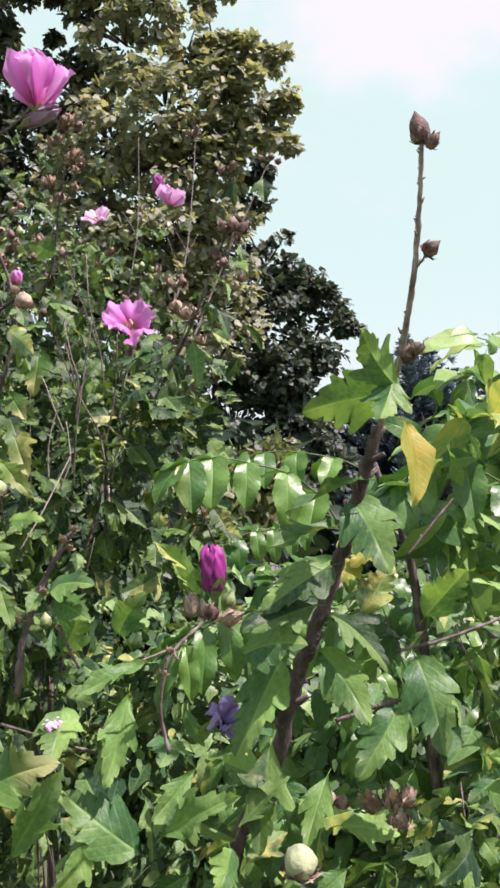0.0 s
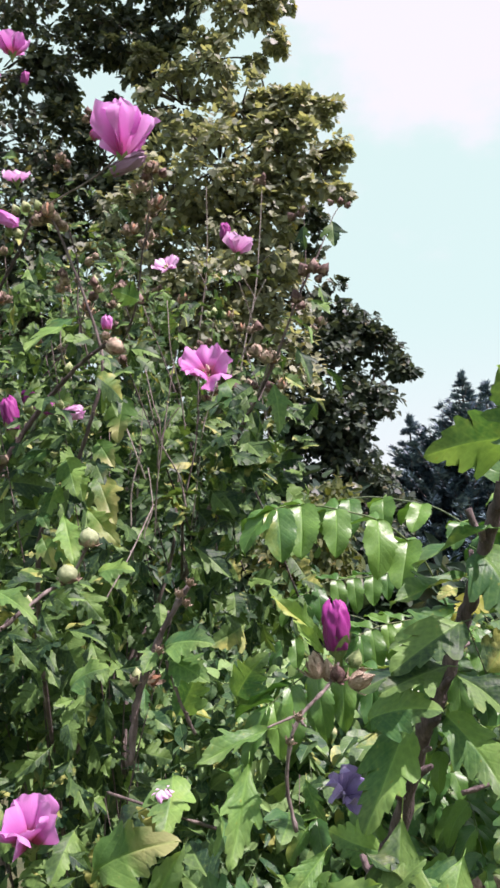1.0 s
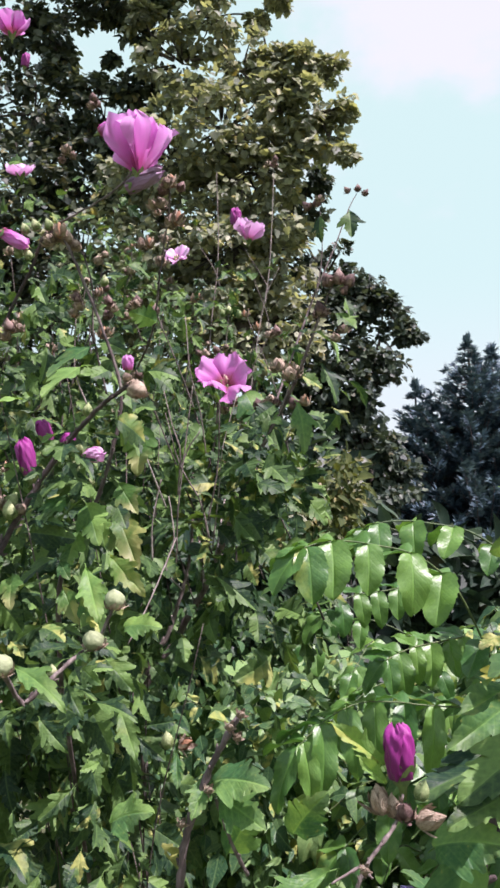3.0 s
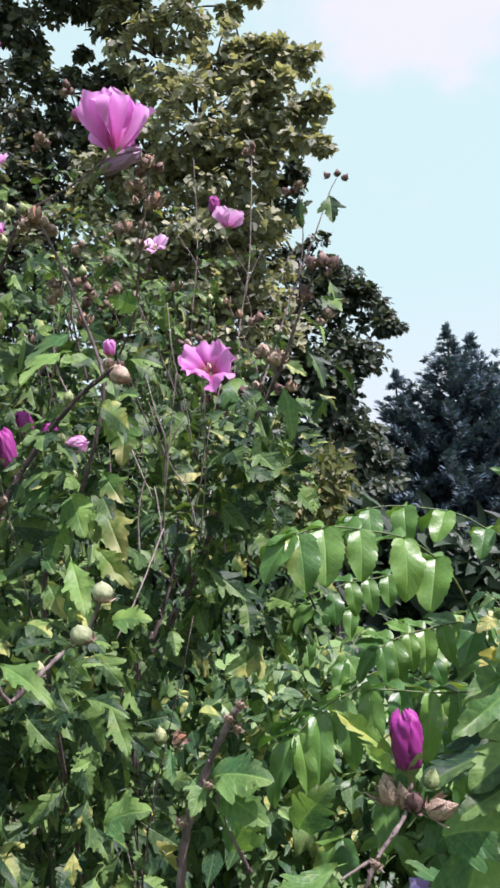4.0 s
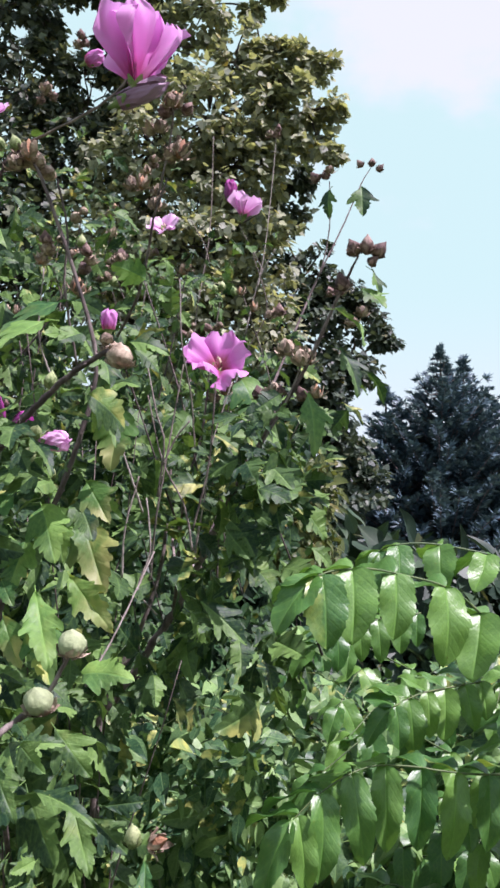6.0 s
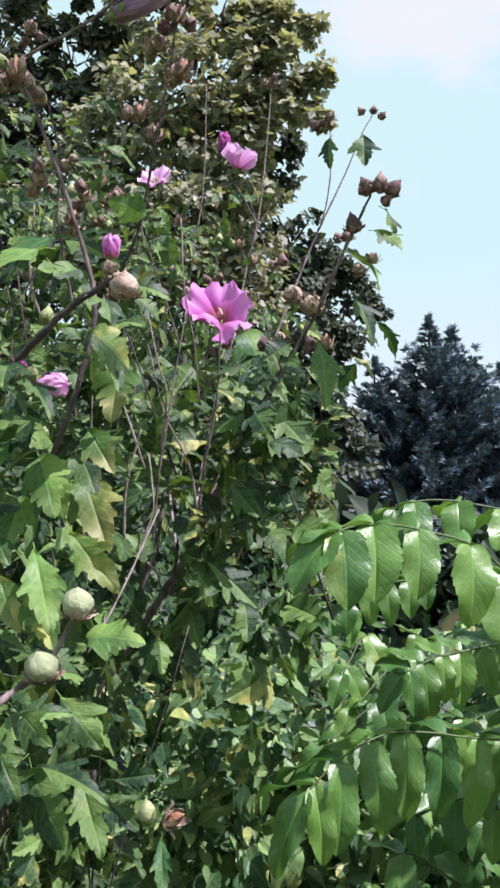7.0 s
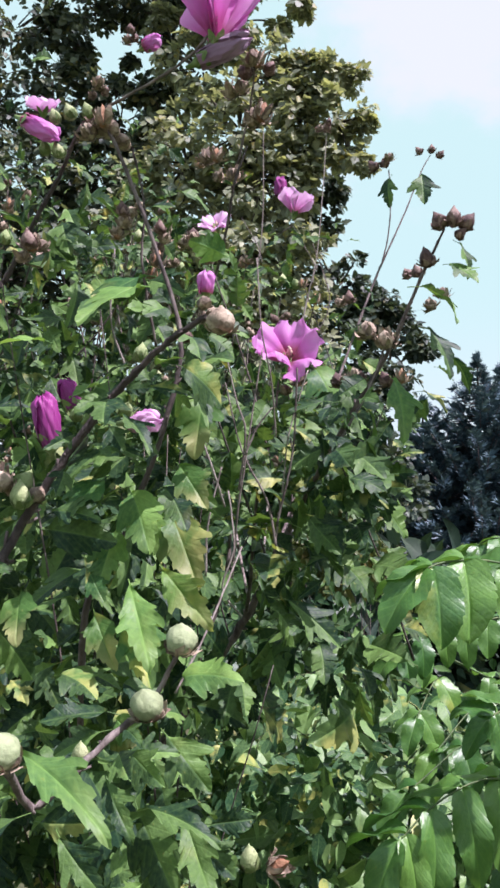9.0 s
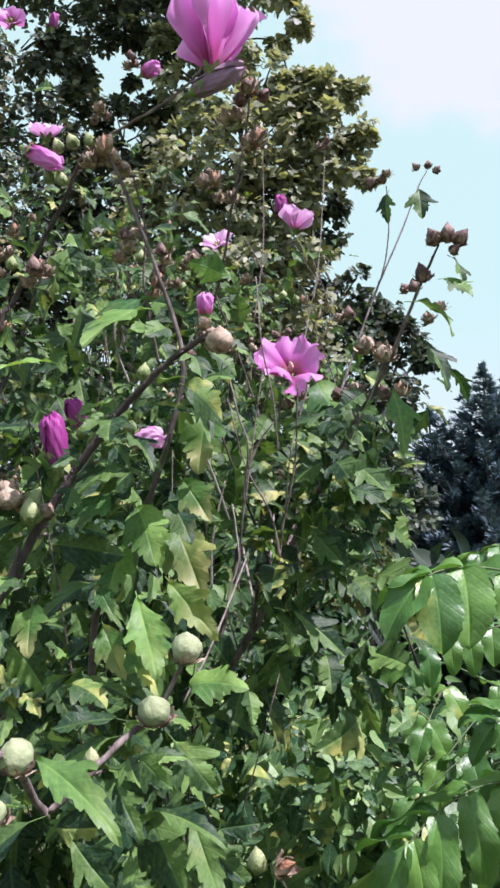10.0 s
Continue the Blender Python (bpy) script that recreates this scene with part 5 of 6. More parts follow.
for x, y, z, s in ((-0.307, 0.770, 1.728) + (0.010,), (-0.292, 0.770, 1.729) + (0.010,), (-0.273, 0.765, 1.729) + (0.010,), (-0.311, 0.770, 1.710) + (0.010,), (-0.279, 0.770, 1.713) + (0.012,), (-0.286, 0.770, 1.730) + (0.008,)):
    pod(shrub, (x, y, z), (0.3, -0.5, 0.4), s, "bud", int(z * 997) % 5)
cluster(shrub, (-0.092, 1.090, 1.881), 0.021, ["orange", "brown", "brown", "orange"], 15)
cluster(shrub, (-0.075, 1.100, 1.840), 0.019, ["orange", "red"], 16)
cluster(shrub, (-0.133, 1.120, 1.843), 0.018, ["brown", "red"], 17)
cluster(shrub, (-0.115, 1.120, 1.844), 0.014, ["red", "brown"], 18)
for t_way, q, s in (((-0.45, 0, 1), (-0.033, 1.060, 1.982), 0.021), ((0.05, -0.2, 1), (-0.022, 1.060, 1.983), 0.021), ((0.7, 0, 0.9), (-0.014, 1.060, 1.980), 0.019), ((0.5, -0.2, 0.4), (-0.020, 1.060, 1.970), 0.013)):
    pod(shrub, q, t_way, s, "red", int(s * 1000))
pod(shrub, (-0.047, 1.070, 1.945), (-0.2, -0.1, 1), 0.020, "red", 2)
cluster(shrub, (-0.065, 1.600, 2.357), 0.020, ["red", "red", "brown"], 19)
for q, w in (((0.003, 1.650, 2.396), (-0.5, 0, 0.9)), ((0.022, 1.650, 2.397), (0, 0, 1)), ((0.033, 1.650, 2.387), (0.6, 0, 0.8))):
    pod(shrub, q, w, 0.016, "red", 5)
cluster(shrub, (-0.193, 1.230, 1.870), 0.018, ["orange", "brown", "orange"], 20)
cluster(shrub, (-0.176, 1.900, 2.612), 0.020, ["red", "brown", "red"], 21)
cluster(shrub, (-0.129, 1.300, 1.998), 0.016, ["red", "brown"], 22)
cluster(shrub, (-0.047, 1.200, 1.995), 0.018, ["brown", "red", "red"], 23)
cluster(shrub, (-0.020, 1.200, 1.965), 0.016, ["brown", "brown"], 24)
cluster(shrub, (-0.500, 1.500, 2.566), 0.020, ["red", "brown", "red"], 25)
cluster(shrub, (-0.526, 1.400, 2.409), 0.020, ["brown", "red", "brown", "red"], 26)
cluster(shrub, (-0.521, 1.100, 2.055), 0.016, ["orange", "brown"], 27)
cluster(shrub, (-0.457, 1.050, 1.966), 0.017, ["brown", "orange", "brown"], 28)
cluster(shrub, (-0.319, 1.000, 1.920), 0.013, ["orange"], 29)
cluster(shrub, (-0.280, 1.000, 1.960), 0.014, ["red", "brown", "brown"], 30)
cluster(shrub, (-0.365, 1.500, 2.330), 0.020, ["red", "orange", "brown"], 31)
cluster(shrub, (-0.291, 1.200, 2.130), 0.016, ["brown"], 32)
cluster(shrub, (-0.323, 1.100, 1.975), 0.012, ["brown", "red", "brown", "bud"], 33)
pod(shrub, (-0.220, 0.710, 1.587), (0.1, -0.35, 1), 0.0190, "green", 0)
pod(shrub, (-0.233, 0.700, 1.555), (-0.1, -0.45, 1), 0.0192, "green", 1)
pod(shrub, (-0.280, 0.630, 1.544), (-0.1, -0.4, 1), 0.0185, "green", 0)
pod(shrub, (-0.287, 0.620, 1.523), (-0.2, -0.4, 1), 0.0170, "green", 1)
pod(shrub, (-0.266, 0.690, 1.534), (0.1, -0.3, 1), 0.0095, "bud", 1)
pod(shrub, (-0.187, 0.760, 1.464), (-0.1, -0.3, 1), 0.0125, "bud", 0)
pod(shrub, (-0.176, 0.760, 1.465), (0.9, -0.3, 0.3), 0.0130, "orange", 1)
pod(shrub, (-0.374, 0.800, 1.538), (0, -0.3, 1), 0.014, "orange", 2)
pod(shrub, (-0.115, 1.150, 1.755), (0, -0.2, 1), 0.011, "bud", 1)



def strew_pods():
    """Dry pod clusters and thin pale shoots through the upper half."""
    rng = random.Random(77)
    for k in range(78):
        while True:
            p = Vector((rng.uniform(-0.85, -0.02), rng.uniform(1.0, 1.9), rng.uniform(1.75, 2.42)))
            if p.x < -0.14 and p.z < 2.30 - 0.8 * max(0, p.x + 0.45) - 0.15 * (p.y < 1.3) and all((p - Vector(c)).length > r for c, r in VIEW_SPOTS):
                break
        cluster(shrub, p, rng.uniform(0.013, 0.019), [rng.choice(["brown", "red", "nut", "orange", "nut", "bud"]) for _ in range(rng.randrange(1, 4))], 200 + k)
        foot = p + Vector((rng.uniform(-0.16, 0.10), rng.uniform(0.02, 0.14), -rng.uniform(0.15, 0.38)))
        stem(shrub, [foot, foot.lerp(p, 0.5) + Vector((rng.uniform(-0.02, 0.02), 0, 0)), p], 0.0017, 0.0010, rng.choice([M_BARK_DARK, M_BARK, M_BARK]), "twig", 0.3, 5, 5)


strew_pods()

# leaves that stand out
leaf(shrub, (-0.252, 0.920, 1.778), (-0.250, 0.900, 1.727), (0.1, -1, 0.3), 2, 1.0, "yellow", "yellowing leaf")
leaf(shrub, (-0.264, 0.860, 1.678), (-0.235, 0.830, 1.627), (0.2, -1, 0.3), 0, 0.9, "yellow", "yellow and tan leaf")
leaf(shrub, (-0.255, 0.810, 1.632), (-0.223, 0.790, 1.599), (-0.1, -1, 0.5), 1, 1.1, "yellow", "faded straw-coloured leaf")
leaf(shrub, (-0.273, 0.830, 1.683), (-0.261, 0.810, 1.647), (0, -1, 0.4), 2, 0.9, "near")
leaf(shrub, (-0.268, 0.780, 1.610), (-0.246, 0.750, 1.566), (0.2, -1, 0.3), 0, 0.8, "near")
leaf(shrub, (-0.233, 0.780, 1.566), (-0.196, 0.760, 1.575), (0, -0.7, 0.8), 2, 0.9, "near")
leaf(shrub, (-0.258, 0.740, 1.807), (-0.285, 0.700, 1.777), (0, -0.5, 0.9), 0, 0.9, "near")
leaf(shrub, (-0.237, 0.930, 1.906), (-0.265, 0.920, 1.920), (0, 1, 0.4), 2, 1.2, "near", "yellow-green leaf lit from behind")
leaf(shrub, (-0.085, 1.080, 1.830), (-0.070, 1.045, 1.772), (0.45, -0.8, 0.5), 1, 1.0, "near")
leaf(shrub, (-0.171, 1.200, 1.875), (-0.136, 1.170, 1.820), (0, -0.6, 0.8), 2, 1.0, "near")
leaf(shrub, (-0.133, 1.150, 1.841), (-0.114, 1.130, 1.780), (0, -1, 0.4), 0, 1.0)
leaf(shrub, (-0.028, 1.060, 1.943), (-0.002, 1.040, 1.920), (0.1, -0.6, 0.8), 0, 1.2)
leaf(shrub, (-0.018, 1.060, 1.965), (-0.003, 1.050, 1.931), (0.6, -0.5, 0.5), 1, 1.0)
leaf(shrub, (-0.057, 1.060, 1.920), (-0.013, 1.020, 1.885), (0.0, 0.5, 0.9), 1, 0.8)
leaf(shrub, (-0.052, 1.060, 1.876), (-0.025, 1.030, 1.832), (0.4, -0.5, 0.8), 1, 1.0)
leaf(shrub, (0.002, 1.640, 2.351), (0.006, 1.620, 2.290), (0.1, -1, 0.1), 0, 1.25)
leaf(shrub, (-0.057, 1.600, 2.326), (-0.068, 1.590, 2.274), (-0.6, -1, 0.1), 1, 1.4)
# darker leaf copy: shade low on the shrub is put into the colour
leaf(shrub, (-0.218, 0.720, 1.502), (-0.196, 0.690, 1.471), (0.15, -1, 0.3), 4, 0.8, "leaf")
leaf(shrub, (-0.232, 0.690, 1.513), (-0.194, 0.670, 1.514), (0, -0.4, 1), 1, 0.8, "leaf")
leaf(shrub, (-0.238, 0.700, 1.509), (-0.214, 0.680, 1.481), (-0.1, -1, 0.4), 2, 1.0)
leaf(shrub, (-0.244, 0.700, 1.513), (-0.253, 0.670, 1.492), (-0.1, -1, 0.5), 2, 1.0)
leaf(shrub, (-0.175, 0.740, 1.463), (-0.170, 0.720, 1.440), (0, -1, 0.2), 4, 0.7, "near")
leaf(shrub, (-0.284, 0.770, 1.691), (-0.304, 0.740, 1.662), (-0.2, -0.8, 0.6), 0, 1.0, "near")
leaf(shrub, (-0.275, 0.780, 1.705), (-0.298, 0.760, 1.674), (0, -0.8, 0.6), 2, 0.9)
leaf(shrub, (-0.292, 0.780, 1.604), (-0.273, 0.760, 1.575), (0, -1, 0.4), 0, 0.9, "yellow", "yellowing leaf")
leaf(shrub, (-0.286, 0.800, 1.657), (-0.291, 0.780, 1.618), (0, -1, 0.4), 2, 0.9, "near")
leaf(shrub, (-0.244, 0.800, 1.702), (-0.222, 0.780, 1.676), (0, -1, 0.5), 0, 1.0, "yellow", "faded leaf")
leaf(shrub, (-0.273, 0.790, 1.682), (-0.252, 0.770, 1.648), (0.2, -1, 0.4), 2, 1.0, "near")
leaf(shrub, (-0.307, 0.800, 1.632), (-0.330, 0.770, 1.614), (-0.2, -0.8, 0.7), 2, 1.0, "leaf")
leaf(shrub, (-0.299, 0.790, 1.628), (-0.286, 0.780, 1.612), (0, -1, 0.5), 0, 1.1, "near")
leaf(shrub, (-0.325, 0.740, 1.616), (-0.317, 0.720, 1.592), (0, -1, 0.5), 2, 1.0, "yellow", "yellow-green leaf")
leaf(shrub, (-0.266, 0.770, 1.621), (-0.243, 0.740, 1.575), (0.2, -1, 0.4), 4, 0.9, "near")
leaf(shrub, (-0.288, 0.860, 1.862), (-0.329, 0.820, 1.826), (0, -0.5, 0.9), 0, 1.0, "near")
leaf(shrub, (-0.343, 0.800, 1.792), (-0.372, 0.770, 1.784), (0, -0.5, 0.9), 0, 0.8, "near")
leaf(shrub, (-0.276, 0.770, 1.714), (-0.307, 0.750, 1.689), (0, -0.7, 0.7), 0, 0.9, "leaf")
leaf(shrub, (-0.277, 0.640, 1.547), (-0.228, 0.600, 1.540), (0.1, -0.5, 0.9), 1, 0.62, "near")
leaf(shrub, (-0.257, 0.720, 1.550), (-0.239, 0.710, 1.540), (0, -1, 0.3), 2, 1.0, "yellow", "bright yellow-green leaf")


# ---- the low flowering shrub beside the path ----
near_shrub = thing("flowering_shrub", (0.10, 0.62, 0.0), "low rose of Sharon shrub with lime-green leaves and a magenta bud", "shrub")
NEAR_BOXES = [((0.16, 0.64, 1.31), (0.20, 0.14, 0.17)), ((-0.10, 0.54, 1.28), (0.22, 0.09, 0.16)), ((0.02, 0.60, 1.05), (0.40, 0.20, 0.22)), ((0.32, 0.72, 1.36), (0.18, 0.14, 0.22))]


def near_keep(p):
    """Below the eye, and clear of the magenta bud and the stalk."""
    if p.y < 0.44 or p.z > 1.45 + 0.30 * max(0.0, p.x - 0.06):
        return False
    return abs(p.x + 0.005) > 0.035 or p.z < 1.44 or p.y > 0.53


def grow_near():
    rng = random.Random(8)
    poses = fill(rng, NEAR_BOXES, 950, 0.038, keep=near_keep, gap=0.04)
    poses.sort(key=lambda q: -q[0].z)
    for base, tip, up in poses[:220]:
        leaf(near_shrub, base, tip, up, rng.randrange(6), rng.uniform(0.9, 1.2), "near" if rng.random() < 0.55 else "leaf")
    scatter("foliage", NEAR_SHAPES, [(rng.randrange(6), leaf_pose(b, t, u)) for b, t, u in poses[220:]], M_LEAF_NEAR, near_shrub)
    joined("twig_mass", twigs_into(rng, (0.08, 0.66, 0.5), NEAR_BOXES, 12, 0.0010, near_keep), M_BARK_DARK, near_shrub)


grow_near()
stem(near_shrub, [(0.06, 0.62, 0.0), (-0.02, 0.68, 1.1), (0.040, 0.600, 1.397), (0.064, 0.570, 1.472), (0.090, 0.555, 1.543), (0.108, 0.530, 1.605)], 0.0074, 0.0046, M_BARK_DARK, "stalk", 0.12, 16, 10)
stem(near_shrub, [(0.108, 0.532, 1.601), (0.118, 0.510, 1.633), (0.124, 0.490, 1.658), (0.128, 0.455, 1.694), (0.130, 0.435, 1.731), (0.130, 0.420, 1.758)], 0.0027, 0.0014, M_BARK_PALE, "stalk", 0.22, 10, 9)
pod(near_shrub, (0.130, 0.420, 1.757), (-0.10, -0.05, 1), 0.0145, "spire", 1)
pod(near_shrub, (0.133, 0.420, 1.754), (0.55, -0.3, 0.6), 0.0095, "red", 2)
pod(near_shrub, (0.134, 0.450, 1.703), (0.75, -0.1, 0.6), 0.0115, "red", 3)
stem(near_shrub, [(0.129, 0.450, 1.695), (0.133, 0.450, 1.700), (0.135, 0.450, 1.704)], 0.0008, 0.0008, M_BARK, "twig", 0.35, 7, 7)
cluster(near_shrub, (0.132, 0.490, 1.659), 0.012, ["brown", "red"], 41, way=(0.5, 0, 0.8))
stem(near_shrub, [(-0.023, 0.470, 1.416), (-0.027, 0.465, 1.442), (-0.021, 0.460, 1.471), (-0.004, 0.475, 1.489), (0.002, 0.490, 1.500)], 0.0014, 0.0010, M_BARK, "twig", 0.35, 7, 7)
stem(near_shrub, [(-0.035, 0.450, 1.471), (-0.021, 0.460, 1.475), (-0.017, 0.460, 1.471)], 0.0006, 0.0013, M_BARK_PALE, "twig", 0.35, 7, 7)
stem(near_shrub, [(-0.113, 0.470, 1.449), (-0.107, 0.465, 1.488), (-0.093, 0.463, 1.521), (-0.078, 0.463, 1.546)], 0.0025, 0.0018, M_BARK_DARK, "twig", 0.35, 9, 8)
stem(near_shrub, [(-0.092, 0.465, 1.504), (-0.085, 0.470, 1.481), (-0.079, 0.480, 1.463)], 0.0009, 0.0012, M_BARK, "twig", 0.35, 7, 7)
stem(near_shrub, [(0.078, 0.600, 1.407), (0.111, 0.600, 1.418), (0.146, 0.610, 1.424)], 0.0019, 0.0016, M_BARK_DARK, "twig", 0.35, 7, 7)
stem(near_shrub, [(0.125, 0.600, 1.456), (0.160, 0.610, 1.463), (0.216, 0.630, 1.479)], 0.0014, 0.0012, M_BARK, "twig", 0.35, 7, 7)
stem(near_shrub, [(0.139, 0.620, 1.526), (0.159, 0.630, 1.548), (0.182, 0.650, 1.571)], 0.0013, 0.0010, M_BARK, "twig", 0.35, 7, 7)
stem(near_shrub, [(-0.141, 0.520, 1.423), (-0.097, 0.520, 1.410), (-0.056, 0.520, 1.399)], 0.0011, 0.0012, M_BARK, "twig", 0.35, 7, 7)
for q in ((-0.078, 0.460, 1.545), (-0.084, 0.460, 1.539), (-0.080, 0.460, 1.534), (-0.095, 0.460, 1.509), (-0.109, 0.460, 1.493), (-0.020, 0.455, 1.475), (-0.025, 0.460, 1.462)):
    pod(near_shrub, q, (0.3, -0.6, 0.3), 0.0050, "papery", 1)
closed_flower(near_shrub, (0.002, 0.495, 1.504), (-0.06, -0.05, 1), 0.0275, 0.0064, M_PETAL_DEEP, 31, "rolled-up magenta flower bud")
pod(near_shrub, (-0.009, 0.485, 1.493), (-0.25, -0.2, 1), 0.0130, "papery", 0)
pod(near_shrub, (-0.003, 0.485, 1.491), (-0.1, -0.3, 1), 0.0100, "papery", 1)
pod(near_shrub, (0.010, 0.490, 1.498), (0.4, -0.1, 1), 0.0090, "bud", 1)
pod(near_shrub, (0.002, 0.480, 1.492), (0, -0.6, 0.7), 0.0110, "red", 0)
pod(near_shrub, (0.009, 0.480, 1.489), (0.8, -0.5, 0.5), 0.0120, "papery", 1)
leaf(near_shrub, (-0.007, 0.490, 1.505), (-0.019, 0.470, 1.523), (0.4, -0.8, 0.3), 4, 0.6, "near")
leaf(near_shrub, (0.117, 0.512, 1.630), (0.064, 0.535, 1.636), (0.1, 0.7, 0.6), 2, 1.05, "near", "broad olive-green leaf")
leaf(near_shrub, (0.083, 0.620, 1.525), (0.037, 0.580, 1.503), (0.2, -0.8, 0.6), 4, 0.8, "near")
leaf(near_shrub, (0.074, 0.600, 1.493), (0.018, 0.560, 1.486), (0.0, -0.6, 0.8), 2, 0.8, "leaf")
leaf(near_shrub, (-0.094, 0.470, 1.511), (-0.066, 0.450, 1.521), (0, -0.6, 0.8), 2, 1.0, "near")
leaf(near_shrub, (-0.096, 0.470, 1.515), (-0.101, 0.450, 1.499), (-0.1, -0.9, 0.5), 4, 1.0, "near")
leaf(near_shrub, (-0.092, 0.470, 1.504), (-0.067, 0.450, 1.497), (0.1, -0.8, 0.6), 0, 1.0, "near")
leaf(near_shrub, (-0.055, 0.480, 1.483), (-0.042, 0.460, 1.507), (0.1, -0.8, 0.5), 2, 0.9, "near")
leaf(near_shrub, (-0.148, 0.470, 1.490), (-0.126, 0.450, 1.507), (0.1, -0.7, 0.7), 2, 0.9, "near")
leaf(near_shrub, (0.075, 0.520, 1.521), (0.036, 0.490, 1.499), (0.1, -0.7, 0.7), 2, 0.95, "leaf")
leaf(near_shrub, (0.066, 0.520, 1.496), (0.026, 0.490, 1.487), (0.1, -0.7, 0.7), 0, 0.95, "leaf")
leaf(near_shrub, (-0.007, 0.500, 1.512), (-0.032, 0.480, 1.538), (0.5, -0.8, 0.5), 4, 0.55, "near")
pod(near_shrub, (0.051, 0.450, 1.358), (0, -0.3, 1), 0.0200, "green", 0)
cluster(near_shrub, (0.112, 0.560, 1.367), 0.016, ["orange", "orange", "brown", "orange"], 42)
cluster(near_shrub, (0.080, 0.570, 1.362), 0.012, ["red", "red"], 43)
flower(near_shrub, (-0.003, 0.550, 1.414), (0.5, -0.6, 0.5), 0.021, 0.45, 0.7, M_PETAL_VIOLET, 0.3, 32, 0.75, 0.22, "crumpled violet flower", stamen=False, crumple=0.05, foot=0.7)
closed_flower(near_shrub, (-0.106, 0.520, 1.412), (0, -0.2, 1), 0.012, 0.0060, M_PETAL_PALE, 33)
flower(near_shrub, (-0.200, 0.550, 1.382), (0.1, -0.6, 0.8), 0.032, 0.30, 0.5, M_PETAL, 0.4, 34, 0.95, 0.07, "half-open pink flower among leaves")
leaf(near_shrub, (0.121, 0.490, 1.629), (0.088, 0.470, 1.664), (-0.3, 0.9, 0.2), 3, 0.95, "near", "olive-green leaf lit from behind")
leaf(near_shrub, (0.119, 0.490, 1.642), (0.105, 0.480, 1.601), (0.2, 0.95, 0.1), 3, 1.0, "near")
leaf(near_shrub, (0.126, 0.510, 1.612), (0.133, 0.480, 1.562), (0.5, -1, 0.2), 3, 0.85, "bright", "bright yellow leaf")
leaf(near_shrub, (0.099, 0.530, 1.578), (0.046, 0.500, 1.557), (0, 0.4, 0.9), 4, 0.8, "near")
leaf(near_shrub, (0.092, 0.550, 1.566), (0.117, 0.510, 1.526), (0.2, -1, 0.3), 2, 0.95, "near", "lime-green leaf with a yellow edge")
leaf(near_shrub, (0.086, 0.560, 1.549), (0.034, 0.520, 1.536), (0, -0.3, 1), 4, 0.5, "near")
leaf(near_shrub, (0.075, 0.570, 1.486), (0.114, 0.540, 1.469), (0, -0.6, 0.8), 3, 0.9, "leaf")
leaf(near_shrub, (0.018, 0.520, 1.465), (0.052, 0.490, 1.484), (0, -0.7, 0.8), 2, 1.0, "near")
leaf(near_shrub, (0.068, 0.570, 1.461), (0.101, 0.530, 1.429), (0.1, -0.8, 0.6), 2, 0.75, "near")
leaf(near_shrub, (0.135, 0.570, 1.456), (0.151, 0.530, 1.407), (0.1, -1, 0.3), 2, 0.85, "near")
leaf(near_shrub, (0.040, 0.540, 1.458), (0.016, 0.500, 1.412), (-0.2, -1, 0.3), 2, 0.75, "near")
leaf(near_shrub, (0.034, 0.520, 1.411), (0.026, 0.490, 1.355), (-0.1, -1, 0.3), 0, 0.8, "leaf")
leaf(near_shrub, (0.120, 0.560, 1.424), (0.094, 0.530, 1.387), (0, -1, 0.4), 2, 0.8, "near")
leaf(near_shrub, (0.070, 0.540, 1.386), (0.054, 0.510, 1.353), (-0.3, -1, 0.2), 0, 0.7, "near")
leaf(near_shrub, (-0.037, 0.480, 1.466), (-0.073, 0.450, 1.454), (0, -0.6, 0.9), 4, 0.6, "near")
leaf(near_shrub, (-0.049, 0.480, 1.448), (-0.054, 0.450, 1.403), (0.3, -1, 0.3), 4, 0.8, "near")
leaf(near_shrub, (-0.008, 0.470, 1.407), (-0.029, 0.450, 1.385), (0.2, -0.9, 0.5), 4, 0.8, "near")
leaf(near_shrub, (-0.028, 0.470, 1.371), (0.015, 0.440, 1.403), (0.1, -0.8, 0.6), 4, 0.8, "near")
leaf(near_shrub, (-0.039, 0.460, 1.366), (-0.080, 0.450, 1.396), (-0.1, -0.9, 0.5), 2, 0.9, "near")
leaf(near_shrub, (-0.128, 0.460, 1.398), (-0.089, 0.440, 1.424), (0.1, -0.8, 0.6), 2, 0.9, "yellow", "lime-yellow leaf")
leaf(near_shrub, (-0.089, 0.480, 1.473), (-0.070, 0.470, 1.502), (0.2, 0.9, 0.2), 2, 0.9, "near")
leaf(near_shrub, (-0.111, 0.460, 1.364), (-0.078, 0.440, 1.413), (0.5, -0.9, 0.2), 4, 0.7, "near")
leaf(near_shrub, (0.101, 0.600, 1.485), (0.124, 0.600, 1.522), (0.2, -1, 0.2), 2, 0.9, "leaf")
leaf(near_shrub, (0.147, 0.600, 1.481), (0.178, 0.580, 1.517), (0.2, 0.8, 0.4), 2, 0.9, "near")


